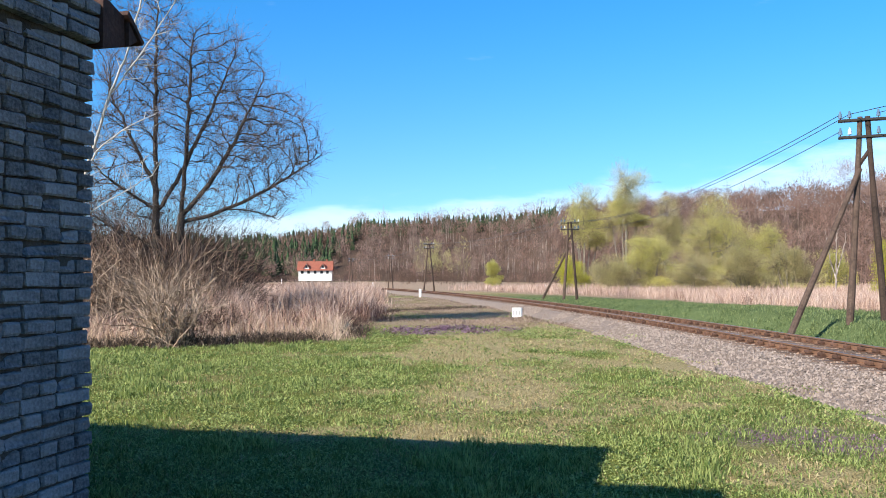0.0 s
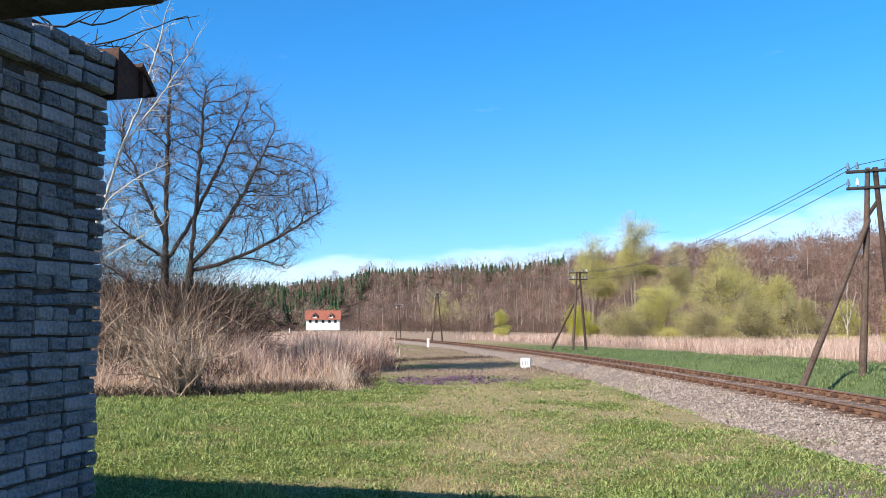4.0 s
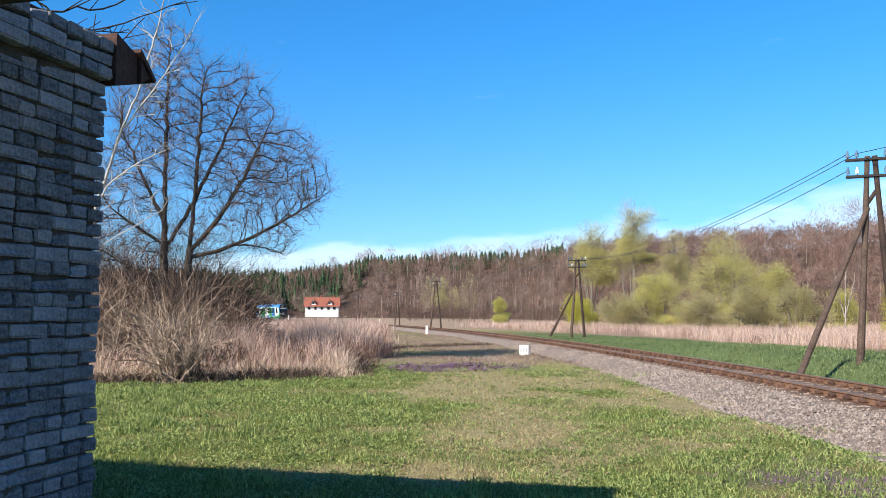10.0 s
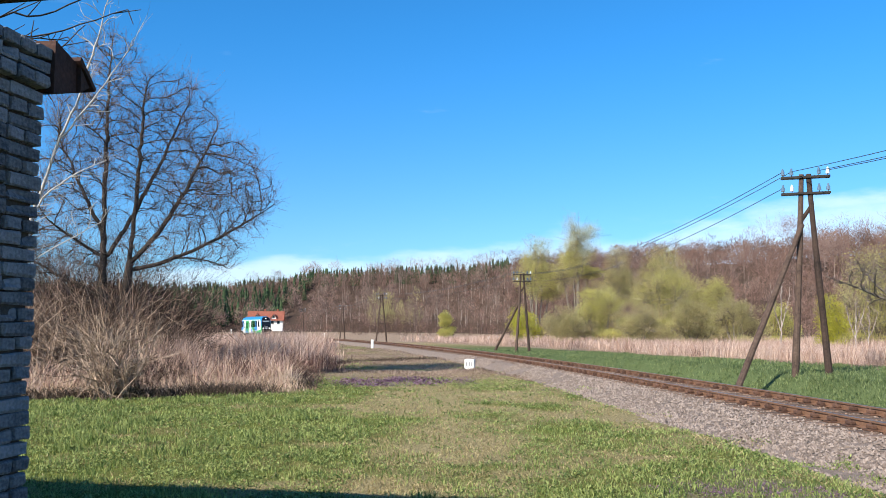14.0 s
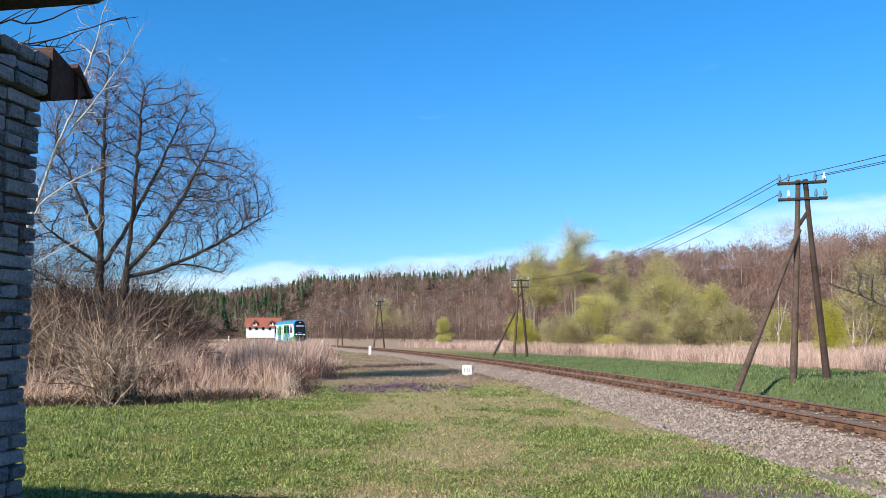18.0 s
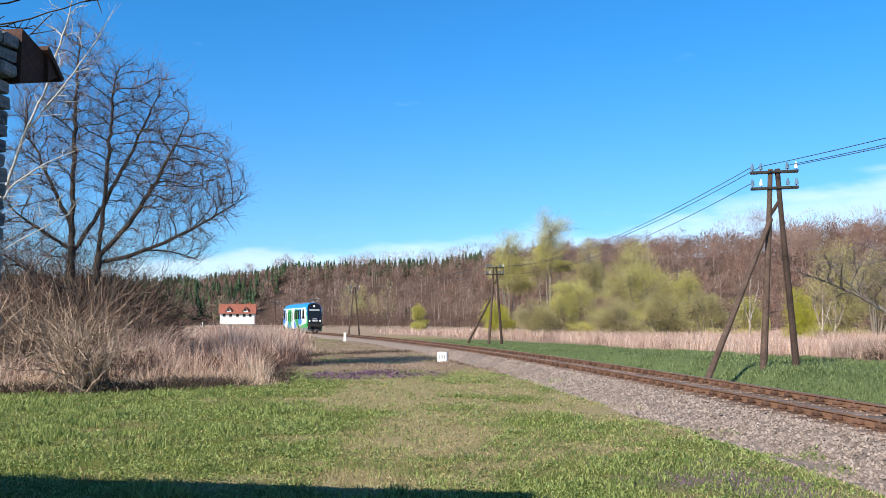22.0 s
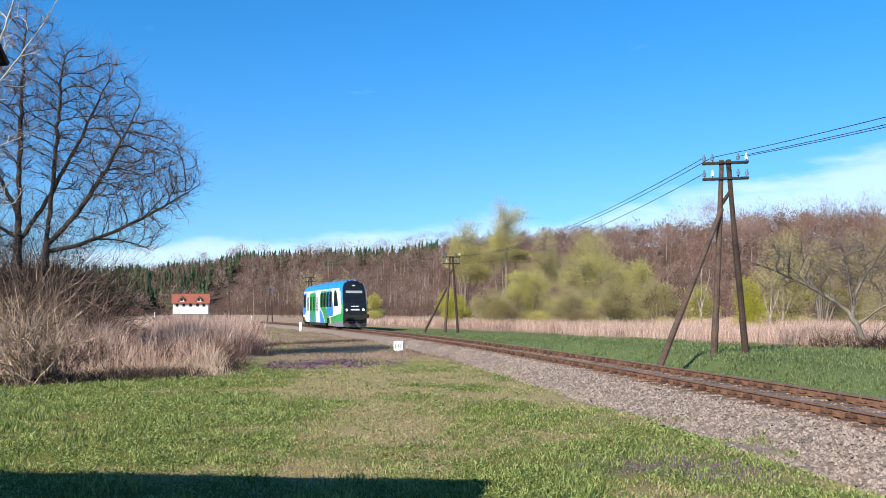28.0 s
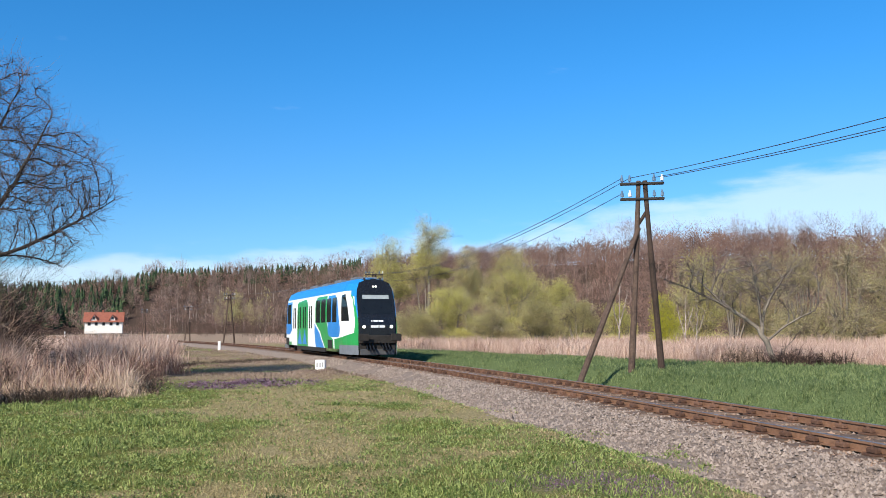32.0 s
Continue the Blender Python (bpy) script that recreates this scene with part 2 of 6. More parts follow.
M_stone = material("ballast_stone", (0.16, 0.122, 0.102), (0.34, 0.275, 0.235), 3, 0.9, 0.3, per=-0.4)
M_ruststone = material("rust_stained_stone", (0.14, 0.088, 0.062), (0.33, 0.22, 0.16), 3, 0.9, 0.3, per=-0.5)
M_white = material("white_paint", (0.72, 0.71, 0.68), (0.84, 0.83, 0.8), 4, 0.6, 0.1)
M_grass = leafy(material("grass_blade", (0.095, 0.147, 0.034), (0.37, 0.415, 0.14), 1.3, 0.6, 0.0, per=-0.5), 0.3)
M_clover = leafy(material("clover_leaf", (0.09, 0.138, 0.034), (0.36, 0.415, 0.14), 1.3, 0.6, 0.0, per=-0.8), 0.25)
M_drygrass = leafy(material("dry_grass", (0.24, 0.19, 0.085), (0.50, 0.41, 0.22), 0.9, 0.7, 0.0, per=-0.5), 0.2)
M_darkweed = material("dead_litter_and_shade", (0.03, 0.022, 0.017), (0.13, 0.09, 0.065), 0.7, 0.9, 0.0, per=-0.5)
M_bankgrass = leafy(material("bank_grass", (0.075, 0.115, 0.042), (0.24, 0.29, 0.12), 1.0, 0.55, 0.0, per=-0.5), 0.3)
M_straw = leafy(material("dry_straw", (0.42, 0.30, 0.205), (0.74, 0.58, 0.42), 0.5, 0.8, 0.0, per=-0.6), 0.2)
M_meadow = leafy(material("meadow_stalk", (0.17, 0.115, 0.085), (0.42, 0.315, 0.245), 0.4, 0.8, 0.0, per=-0.5), 0.2)
M_reed = leafy(material("fluffy_reed", (0.37, 0.235, 0.18), (0.72, 0.535, 0.435), 0.35, 0.8, 0.0, per=-0.6), 0.25)
M_straw2 = leafy(material("dry_weed", (0.085, 0.042, 0.034), (0.27, 0.155, 0.125), 0.5, 0.8, 0.0, per=-0.7), 0.15)
M_purple = leafy(material("dead_nettle", (0.12, 0.065, 0.09), (0.32, 0.195, 0.27), 1.5, 0.7, 0.0, per=-0.6), 0.2)
M_bark = material("dark_bark", (0.028, 0.022, 0.018), (0.085, 0.066, 0.053), 4, 0.9, 0.5)
M_twig = material("brown_twig", (0.075, 0.055, 0.052), (0.20, 0.15, 0.14), 0.5, 0.85, 0.0, per=-0.3)
M_paletwig = material("pale_bark", (0.28, 0.25, 0.22), (0.52, 0.48, 0.43), 1.5, 0.85, 0.1)
M_brush = material("brushwood", (0.055, 0.035, 0.026), (0.26, 0.175, 0.13), 0.6, 0.85, 0.0, per=-0.6)
M_wood1 = material("bare_woods", (0.085, 0.046, 0.036), (0.29, 0.18, 0.14), 0.11, 0.9, 0.0, per=-0.3)
M_limb = material("lichened_limb", (0.085, 0.07, 0.056), (0.25, 0.21, 0.17), 1.5, 0.9, 0.3)
M_arm = material("tarred_crossarm", (0.012, 0.011, 0.011), (0.04, 0.034, 0.03), 6, 0.7, 0.2)
M_birchtwig = material("birch_twig", (0.12, 0.08, 0.065), (0.26, 0.185, 0.15), 0.05, 0.9, 0.0, per=-0.35)
M_birch = material("birch_bark", (0.24, 0.19, 0.16), (0.52, 0.44, 0.38), 0.05, 0.8, 0.0, per=-0.35)
M_conifer = material("conifer_needles", (0.010, 0.026, 0.012), (0.05, 0.085, 0.032), 0.11, 0.85, 0.0, per=-0.5)
M_willow = leafy(material("willow_leaf", (0.40, 0.37, 0.10), (0.66, 0.61, 0.22), 0.3, 0.6, 0.0, per=-0.4), 0.42)
M_weeping = leafy(material("fresh_willow_leaf", (0.33, 0.32, 0.03), (0.55, 0.52, 0.08), 0.25, 0.6, 0.0, per=-0.4), 0.4)
M_budtwig = material("budding_twig", (0.16, 0.13, 0.085), (0.36, 0.30, 0.20), 0.4, 0.9, 0.0, per=-0.4)
M_tanbrush = material("tan_brushwood", (0.12, 0.08, 0.055), (0.46, 0.34, 0.25), 0.6, 0.85, 0.0, per=-0.6)
# brushwood again, its colour lowered to paint the shade inside a tangle
M_shadebrush = material("shaded_brushwood", (0.018, 0.011, 0.009), (0.10, 0.06, 0.047), 0.6, 0.9, 0.0, per=-0.6)
M_wood2 = material("lilac_woods", (0.12, 0.076, 0.065), (0.36, 0.25, 0.21), 0.11, 0.9, 0.0, per=-0.35)
M_wood3 = material("dark_woods", (0.032, 0.02, 0.016), (0.13, 0.082, 0.062), 0.11, 0.9, 0.0, per=-0.45)
M_olive = leafy(material("budding_leaf", (0.32, 0.285, 0.12), (0.58, 0.51, 0.25), 0.3, 0.6, 0.0, per=-0.4), 0.42)
M_plaster = material("white_plaster", (0.66, 0.63, 0.58), (0.8, 0.77, 0.72), 1, 0.85, 0.1)
M_redtile = material("red_roof", (0.20, 0.062, 0.04), (0.36, 0.13, 0.085), 1.5, 0.8, 0.3)
M_darkglass = material("dark_window", (0.012, 0.014, 0.017), (0.03, 0.034, 0.04), 1, 0.08, 0.0, spec=0.6)


def ground_material():
    """Lawn, clover, bare straw, flowers and earth, by what grows where, and a painted shade streak."""
    m = bpy.data.materials.new("meadow_ground")
    m.use_nodes = True
    nt = m.node_tree
    p = nt.nodes["Principled BSDF"]
    n = nt.nodes.new
    tc = n("ShaderNodeTexCoord")

    def noise_at(scale, detail=4.0):
        k = n("ShaderNodeTexNoise")
        k.inputs["Scale"].default_value, k.inputs["Detail"].default_value = scale, detail
        nt.links.new(tc.outputs["Object"], k.inputs["Vector"])
        return k.outputs["Fac"]

    def mix(fac, a, b):
        k = n("ShaderNodeMix")
        k.data_type = "RGBA"
        nt.links.new(fac, k.inputs["Factor"])
        for key, v in (("A", a), ("B", b)):
            if isinstance(v, tuple):
                k.inputs[key].default_value = (*v, 1)
            else:
                nt.links.new(v, k.inputs[key])
        return k.outputs["Result"]

    def ramp(fac, lo, hi):
        k = n("ShaderNodeMapRange")
        k.inputs["From Min"].default_value, k.inputs["From Max"].default_value = lo, hi
        nt.links.new(fac, k.inputs["Value"])
        return k.outputs[0]

    def attr(name):
        k = n("ShaderNodeAttribute")
        k.attribute_name = name
        return k.outputs["Fac"]

    speck = noise_at(38, 3)
    green = mix(ramp(speck, 0.35, 0.65), (0.07, 0.09, 0.02), (0.23, 0.25, 0.07))
    green = mix(ramp(noise_at(0.9), 0.42, 0.68), green, mix(ramp(speck, 0.4, 0.6), (0.11, 0.105, 0.035), (0.29, 0.25, 0.11)))
    bank = mix(ramp(speck, 0.35, 0.65), (0.06, 0.09, 0.036), (0.17, 0.21, 0.09))
    dry = mix(ramp(speck, 0.35, 0.65), (0.19, 0.15, 0.075), (0.47, 0.385, 0.215))
    field = mix(ramp(speck, 0.3, 0.7), (0.22, 0.155, 0.11), (0.46, 0.35, 0.26))
    earth_and_shade = mix(ramp(speck, 0.3, 0.7), (0.045, 0.032, 0.025), (0.145, 0.10, 0.078))
    purple = mix(ramp(noise_at(25, 2), 0.42, 0.6), (0.15, 0.12, 0.075), (0.27, 0.16, 0.26))
    c = mix(attr("dry"), green, dry)
    c = mix(attr("bank"), c, bank)
    c = mix(attr("field"), c, field)
    c = mix(attr("purple"), c, purple)
    c = mix(attr("earth_and_shade"), c, earth_and_shade)
    nt.links.new(c, p.inputs["Base Color"])
    p.inputs["Roughness"].default_value, p.inputs["Specular IOR Level"].default_value = 1.0, 0.02
    b = n("ShaderNodeBump")
    b.inputs["Strength"].default_value, b.inputs["Distance"].default_value = 0.8, 0.04
    nt.links.new(speck, b.inputs["Height"])
    nt.links.new(b.outputs[0], p.inputs["Normal"])
    return m


M_ground = ground_material()


def wob(x, y, f, seed=0.0):
    """Cheap smooth unevenness between about -1 and 1."""
    return (np.sin(f * x + 1.3 + seed) * np.cos(f * 0.83 * y + seed * 2.1) + np.sin(f * 1.9 * y + 0.7 * f * x + seed * 3.7) * 0.6
            + np.sin(f * 3.3 * x - f * 2.7 * y + seed) * 0.35) / 1.95


def lattice(x, y, f, seed=0.0):
    """Smooth random unevenness between 0 and 1, with cells of 1 / f metres."""
    x, y = np.asarray(x, float) * f + 31.7 * seed, np.asarray(y, float) * f - 17.9 * seed
    i, j = np.floor(x), np.floor(y)
    u, v = x - i, y - j
    u, v = u * u * (3 - 2 * u), v * v * (3 - 2 * v)

    def h(a, b):
        return np.mod(np.sin(a * 127.1 + b * 311.7 + seed * 7.7) * 43758.5453, 1.0)

    return (h(i, j) * (1 - u) + h(i + 1, j) * u) * (1 - v) + (h(i, j + 1) * (1 - u) + h(i + 1, j + 1) * u) * v


def patchy(x, y, f, seed=0.0, octaves=3):
    """Several scales of the same, about 0.5 in the mean."""
    total, weight = 0.0, 0.0
    for k in range(octaves):
        total = total + lattice(x, y, f * 2.17 ** k, seed + 1.37 * k) * 0.55 ** k
        weight += 0.55 ** k
    return (total / weight - 0.5) * 1.35 + 0.5


# what grows where, as soft masks over the plan
def left_field(x, y):
    """The tall dry growth between the lawn and the far meadows."""
    front = 21.6 + 0.55 * np.clip(x + 6, -30, 6) * 0.35 + 1.7 * (patchy(x, y, 0.45, 2) - 0.5) + 0.5 * wob(x, y, 1.9)
    right = -1.7 - 0.075 * (y - 23) + 2.6 * (patchy(x, y, 0.3, 5) - 0.5)
    return smoothstep(0, 1.2, y - front) * smoothstep(0, 1.2, right - x) * (1 - smoothstep(120, 150, y))


def right_field(x, y):
    off = line_off(x, y)
    edge = np.interp(y, (-40, 0, 26, 30, 35, 46, 62, 100, 200), (17, 15.5, 11.5, 9.3, 7.0, 8.6, 11.5, 9, 7)) + 0.5 * wob(x, y, 0.6, 4)
    return smoothstep(0, 1.5, off - edge)


def shade_streak(x, y):
    """Painted tree shade: a dark curve from the reeds to the marker by the line."""
    az, d = np.degrees(np.arctan2(x, y)), np.hypot(x, y)
    mid = np.interp(az, (-6.5, -4.7, -3, -1.7, 0.5, 2.8, 4.2), (38, 42, 45.5, 46.5, 47, 50, 57)) + 1.6 * (patchy(x, y, 0.5, 21) - 0.5)
    return np.exp(-((d - mid) / 2.1) ** 2) * smoothstep(-6.3, -4.6, az) * (1 - smoothstep(3.0, 4.3, az))


def masks(x, y):
    off, d = line_off(x, y), np.hypot(x, y)
    dry = patchy(x, y, 0.42, 1, 4) + 0.30 * smoothstep(-3, 3.5, x) * smoothstep(5, 11, y) + 0.16 * smoothstep(15, 21, y) * smoothstep(-4, 2, x) \
        + 0.5 * smoothstep(26, 38, y) - 0.16 * (1 - smoothstep(-4, 0, x)) - 0.12 * (1 - smoothstep(5.5, 8, y))
    dry = 0.92 * smoothstep(0.62, 0.92, dry)
    bank = smoothstep(1.0, 2.2, off) * (1 - smoothstep(70, 110, y))
    far = smoothstep(95, 130, d)
    slope = smoothstep(-12, 4, d - np.interp(np.degrees(np.arctan2(x, y)), AZ, FOOT))      # leaf litter under the woods
    field = np.maximum(np.maximum(left_field(x, y), right_field(x, y)), far * 0.9) * (1 - slope)
    field = np.maximum(field, 0.75 * smoothstep(26.5, 33, y) * (off < -1.8) * smoothstep(0.25, 0.6, patchy(x, y, 0.35, 15)))
    p1 = 1.15 * np.exp(-((x + 0.2) / 2.3) ** 2 - ((y - 27.0) / 2.4) ** 2) + 0.8 * np.exp(-((x - 4.2) / 0.8) ** 2 - ((y - 9.0) / 1.5) ** 2) \
        + 0.45 * np.exp(-((x - 3.0) / 0.9) ** 2 - ((y - 8.5) / 0.9) ** 2)
    purple = 0.85 * smoothstep(0.35, 0.95, p1 + 0.9 * (patchy(x, y, 1.3, 3) - 0.5))
    earth_and_shade = np.maximum(slope, 0.35 * smoothstep(26.5, 33, y) * (off < -1.8) * (1 - smoothstep(90, 130, d)) * smoothstep(0.45, 0.75, patchy(x, y, 0.6, 6)))
    # the bare tree's shadow on the meadow, painted in with the soil colour
    earth_and_shade = np.maximum(earth_and_shade, 0.95 * smoothstep(0.25, 0.75, shade_streak(x, y) * (0.55 + 0.9 * patchy(x, y, 0.9, 8))))
    return dict(dry=dry, bank=bank, field=field, purple=purple, earth_and_shade=earth_and_shade)


def build_ground():
    az = np.radians(np.concatenate([np.arange(-180, -44, 6.0), np.arange(-44, 58, 0.3), np.arange(60, 180, 6.0)]))
    r = np.concatenate([[0.002], np.geomspace(0.6, 700, 250), np.geomspace(800, 4200, 8)])
    A, Rr = np.meshgrid(az, r)
    x, y = Rr * np.sin(A) + 0.03, Rr * np.cos(A)
    z = land_z(x, y) + 0.012 * wob(x, y, 3.1) * (Rr < 40)
    nr, na = A.shape
    v = np.stack([x, y, z], -1).reshape(-1, 3)
    i, j = np.meshgrid(np.arange(nr - 1), np.arange(na), indexing="ij")
    j2 = (j + 1) % na
    f = np.stack([i * na + j, i * na + j2, (i + 1) * na + j2, (i + 1) * na + j], -1).reshape(-1, 4)[:, ::-1]
    me = mesh_of("ground", v, f, [M_ground], smooth=True)
    for k, val in masks(x.ravel(), y.ravel()).items():
        a = me.attributes.new(k, "FLOAT", "POINT")
        a.data.foreach_set("value", val.astype(np.float32))
    return tagged(new("ground", me), "short spring lawn running into dry meadow and wooded slopes", "ground", kind="structure")


ground = build_ground()


# ================= the railway line =================
def tongue(x, y):
    """Where the lawn has crept out over the stones."""
    return smoothstep(0.46, 0.62, patchy(x, y, 0.5, 40))


def ballast_edge(y):
    """How far the stones reach to the near side."""
    return np.interp(y, (-30, 5, 9, 12.5, 13.6, 15, 18, 22, 27, 33, 60, 90, 250), (4.0, 4.0, 4.0, 4.0, 4.6, 5.1, 4.9, 4.6, 3.6, 2.6, 2.2, 2.1, 2.1)) \
        + (1.5 * (lattice(y, 0 * y, 0.42, 3) - 0.5) + 0.7 * (lattice(y, 0 * y, 1.3, 4) - 0.5)) * (1 - smoothstep(24, 34, y))


def bed_z(off, y, x):
    """The top of the ballast across the line."""
    rz = rail_z(x, y)
    edge = np.where(off < 0, ballast_edge(y), 2.15)
    a = np.abs(off)
    lz = land_z(x, y)
    top = rz - 0.185
    lin = np.clip((a - 1.55) / (edge - 1.55), 0, 1)
    return top * (1 - lin) + (lz - 0.06) * lin


def place(s, off):
    x, y, h = on_line(s)
    return x + off * math.sin(h), y - off * math.cos(h), h


S_NEAR, S_FAR = float(np.interp(-12, LY, LS)), float(np.interp(300, LY, LS))


def build_bed():
    ss = np.concatenate([np.arange(S_NEAR, S_NEAR + 60, 0.35), np.arange(S_NEAR + 60, S_FAR, 2.0)])
    us = np.linspace(-1, 1, 25)
    v = []
    for s in ss:
        x0, y0, h = on_line(s)
        el = float(ballast_edge(y0)) + 0.25
        for u in us:
            off = u * (el if u < 0 else 2.35)
            x, y = x0 + off * math.sin(h), y0 - off * math.cos(h)
            v.append((x, y, off))
    v = np.array(v)
    off = v[:, 2].copy()
    v[:, 2] = bed_z(off, v[:, 1], v[:, 0]) + 0.02 * wob(v[:, 0], v[:, 1], 5) + 0.035 * wob(v[:, 0], v[:, 1], 1.7, 4) * smoothstep(1.6, 2.6, -off)
    na = len(us)
    i, j = np.meshgrid(np.arange(len(ss) - 1), np.arange(na - 1), indexing="ij")
    f = np.stack([i * na + j, (i + 1) * na + j, (i + 1) * na + j + 1, i * na + j + 1], -1).reshape(-1, 4)[:, ::-1]
    return tagged(new("ballast_bed", mesh_of("ballast_bed", v, f, [M_bed, M_bedrust], (np.abs(off.reshape(-1, na)[:-1, :-1] + 0.1) < 1.4).ravel().astype(int), smooth=True)),
                  "grey-brown crushed stone bed under the rails", "ballast", kind="structure")


bed = build_bed()


def sweep(name, profile, ss, off0, mats, pick, parent):
    """A closed profile (across, up from the rail's top) drawn along the line."""
    v, k = [], len(profile)
    for s in ss:
        x0, y0, h = on_line(s)
        for a, z in profile:
            o = off0 + a
            x, y = x0 + o * math.sin(h), y0 - o * math.cos(h)
            v.append((x, y, float(rail_z(x0, y0)) + z))
    i, j = np.meshgrid(np.arange(len(ss) - 1), np.arange(k), indexing="ij")
    j2 = (j + 1) % k
    f = np.stack([i * k + j, (i + 1) * k + j, (i + 1) * k + j2, i * k + j2], -1).reshape(-1, 4)
    return under(new(name, mesh_of(name, v, f, mats, np.array([pick[q] for q in j.ravel()]))), parent)


def build_track():
    track = holder("railway_track", Matrix(), "single rusty railway track curving through the meadow", "railway track", kind="structure")
    ss = np.concatenate([np.arange(S_NEAR, S_NEAR + 130, 0.8), np.arange(S_NEAR + 130, S_FAR, 2.0)])
    prof = [(-0.036, 0.0), (0.036, 0.0), (0.036, -0.035), (0.009, -0.05), (0.009, -0.128), (0.07, -0.14), (0.07, -0.152),
            (-0.07, -0.152), (-0.07, -0.14), (-0.009, -0.128), (-0.009, -0.05), (-0.036, -0.035)]
    for side in (-0.7525, 0.7525):
        sweep("rail", prof, ss, side, [M_rail, M_railtop], [1] + [0] * 11, track)
    # sleepers and their fastenings
    bm = bmesh.new()
    box(bm, -0.13, 0.13, -1.3, 1.3, -0.16, 0.0, 0.015)
    sleeper = bpy.data.meshes.new("sleeper")
    bm.to_mesh(sleeper)
    bm.free()
    sleeper.materials.append(M_sleeper)
    bm = bmesh.new()
    box(bm, -0.12, 0.12, -0.21, 0.21, 0.0, 0.03, 0.006)
    for e in (-1, 1):
        box(bm, -0.1, 0.1, e * 0.11 - 0.05, e * 0.11 + 0.05, 0.025, 0.105, 0.02)
        rod(bm, (0, e * 0.125, 0.07), (0, e * 0.125, 0.14), 0.026, 0.024, 6)
    chair = bpy.data.meshes.new("fastening")
    bm.to_mesh(chair)
    bm.free()
    chair.materials.append(M_chair)
    s, rest = S_NEAR, []
    while s < S_FAR - 150:
        x, y, h = on_line(s)
        z = float(rail_z(x, y)) - 0.155
        tilt = random.uniform(-0.02, 0.02)
        m = Matrix.LocRotScale((x, y, z), Euler((0, 0, h + tilt)), None)
        near = 6 < y < 92
        if near:
            ob = under(new("sleeper", sleeper), track)
            ob.matrix_basis = m
        else:
            rest.append((sleeper, m))
        for side in (-0.7525, 0.7525):
            c = m @ Matrix.Translation((0, -side, 0.0))
            if near and y < 85:
                ob = under(new("fastening", chair), track)
                ob.matrix_basis = c
            else:
                rest.append((chair, c))
        s += 0.62
    # those out of close sight, joined
    for src, mat, nm in ((sleeper, M_sleeper, "far_sleepers"), (chair, M_chair, "far_fastenings")):
        src.calc_loop_triangles()
        co = np.array([v.co for v in src.vertices])
        tri = np.array([t.vertices for t in src.loop_triangles])
        mats = [np.array(m) for me, m in rest if me is src]
        v = np.concatenate([co @ m[:3, :3].T + m[:3, 3] for m in mats])
        f = np.concatenate([tri + k * len(co) for k in range(len(mats))])
        tagged(under(new(nm, mesh_of(nm, v, f, [mat])), track), kind="stuff")
    return track


def scatter_stones():
    """Loose ballast as real stones, thickest near by."""
    rng = np.random.default_rng(5)
    base = np.array([(1, 0, 0), (-1, 0, 0), (0, 1, 0), (0, -1, 0), (0, 0, 1), (0, 0, -1)], float)
    tri = np.array([(0, 2, 4), (2, 1, 4), (1, 3, 4), (3, 0, 4)])      # the undersides lie in the bed
    n = 76000
    yy = 5.0 + 50 * rng.random(n) ** 2.2
    el = ballast_edge(yy) + 0.3
    off = rng.uniform(-1, 0.42, n)
    off = np.where(off < 0, off * el, off * 5.2)
    sl = line_x(yy + 0.5) - line_x(yy - 0.5)
    hyp = np.hypot(1, sl)
    x, y = line_x(yy) + off / hyp, yy - off * sl / hyp
    keep = ~((np.abs(np.abs(off) - 0.7525) < 0.12)) & ~((np.abs(off) < 1.3) & (rng.random(n) < 0.35)) & (off > -el + 1.3 * rng.random(n) ** 2 * (0.6 + 0.5 * wob(x, y, 1.9, 17)))
    keep &= (off > -el + 1.5) | (rng.random(n) > 0.95 * tongue(x, y))
    x, y, off, yy = x[keep], y[keep], off[keep], yy[keep]
    n = len(x)
    z = bed_z(off, y, x) + 0.006 + 0.03 * wob(x, y, 1.7, 4) * smoothstep(1.6, 2.6, -off)
    size = rng.uniform(0.015, 0.036, n) * (1 + 0.012 * yy) * np.where(np.abs(off) < 1.3, 0.85, 1)
    v = base[None] * (0.6 + 0.7 * rng.random((n, 6, 1))) + rng.normal(0, 0.22, (n, 6, 3))
    v *= size[:, None, None] * np.array([1, 1, 0.95])
    a = rng.uniform(0, 6.28, n)
    ca, sa = np.cos(a)[:, None], np.sin(a)[:, None]
    v = np.stack([v[..., 0] * ca - v[..., 1] * sa, v[..., 0] * sa + v[..., 1] * ca, v[..., 2]], -1)
    v += np.stack([x, y, z], -1)[:, None]
    f = (tri[None] + 6 * np.arange(n)[:, None, None]).reshape(-1, 3)
    rust = np.repeat(rng.random(n) < 1.1 - 0.75 * np.abs(off), 4).astype(np.int32)
    ob = new("ballast_stones", mesh_of("ballast_stones", v, f, [M_stone, M_ruststone], rust))
    return tagged(ob, "loose grey and rust-stained crushed ballast stones", "gravel", kind="stuff")


# ================= the brick hut =================
CORNER = Vector((-1.93, 4.61, 0.0))
HUT_YAW = -13.5        # its long wall runs this way


def hut_box(bm, x0, x1, d0, d1, z0, z1, bevel=0.0):
    """A block by its depth into the hut (negative: in front of the wall)."""
    return box(bm, x0, x1, -d1, -d0, z0, z1, bevel)


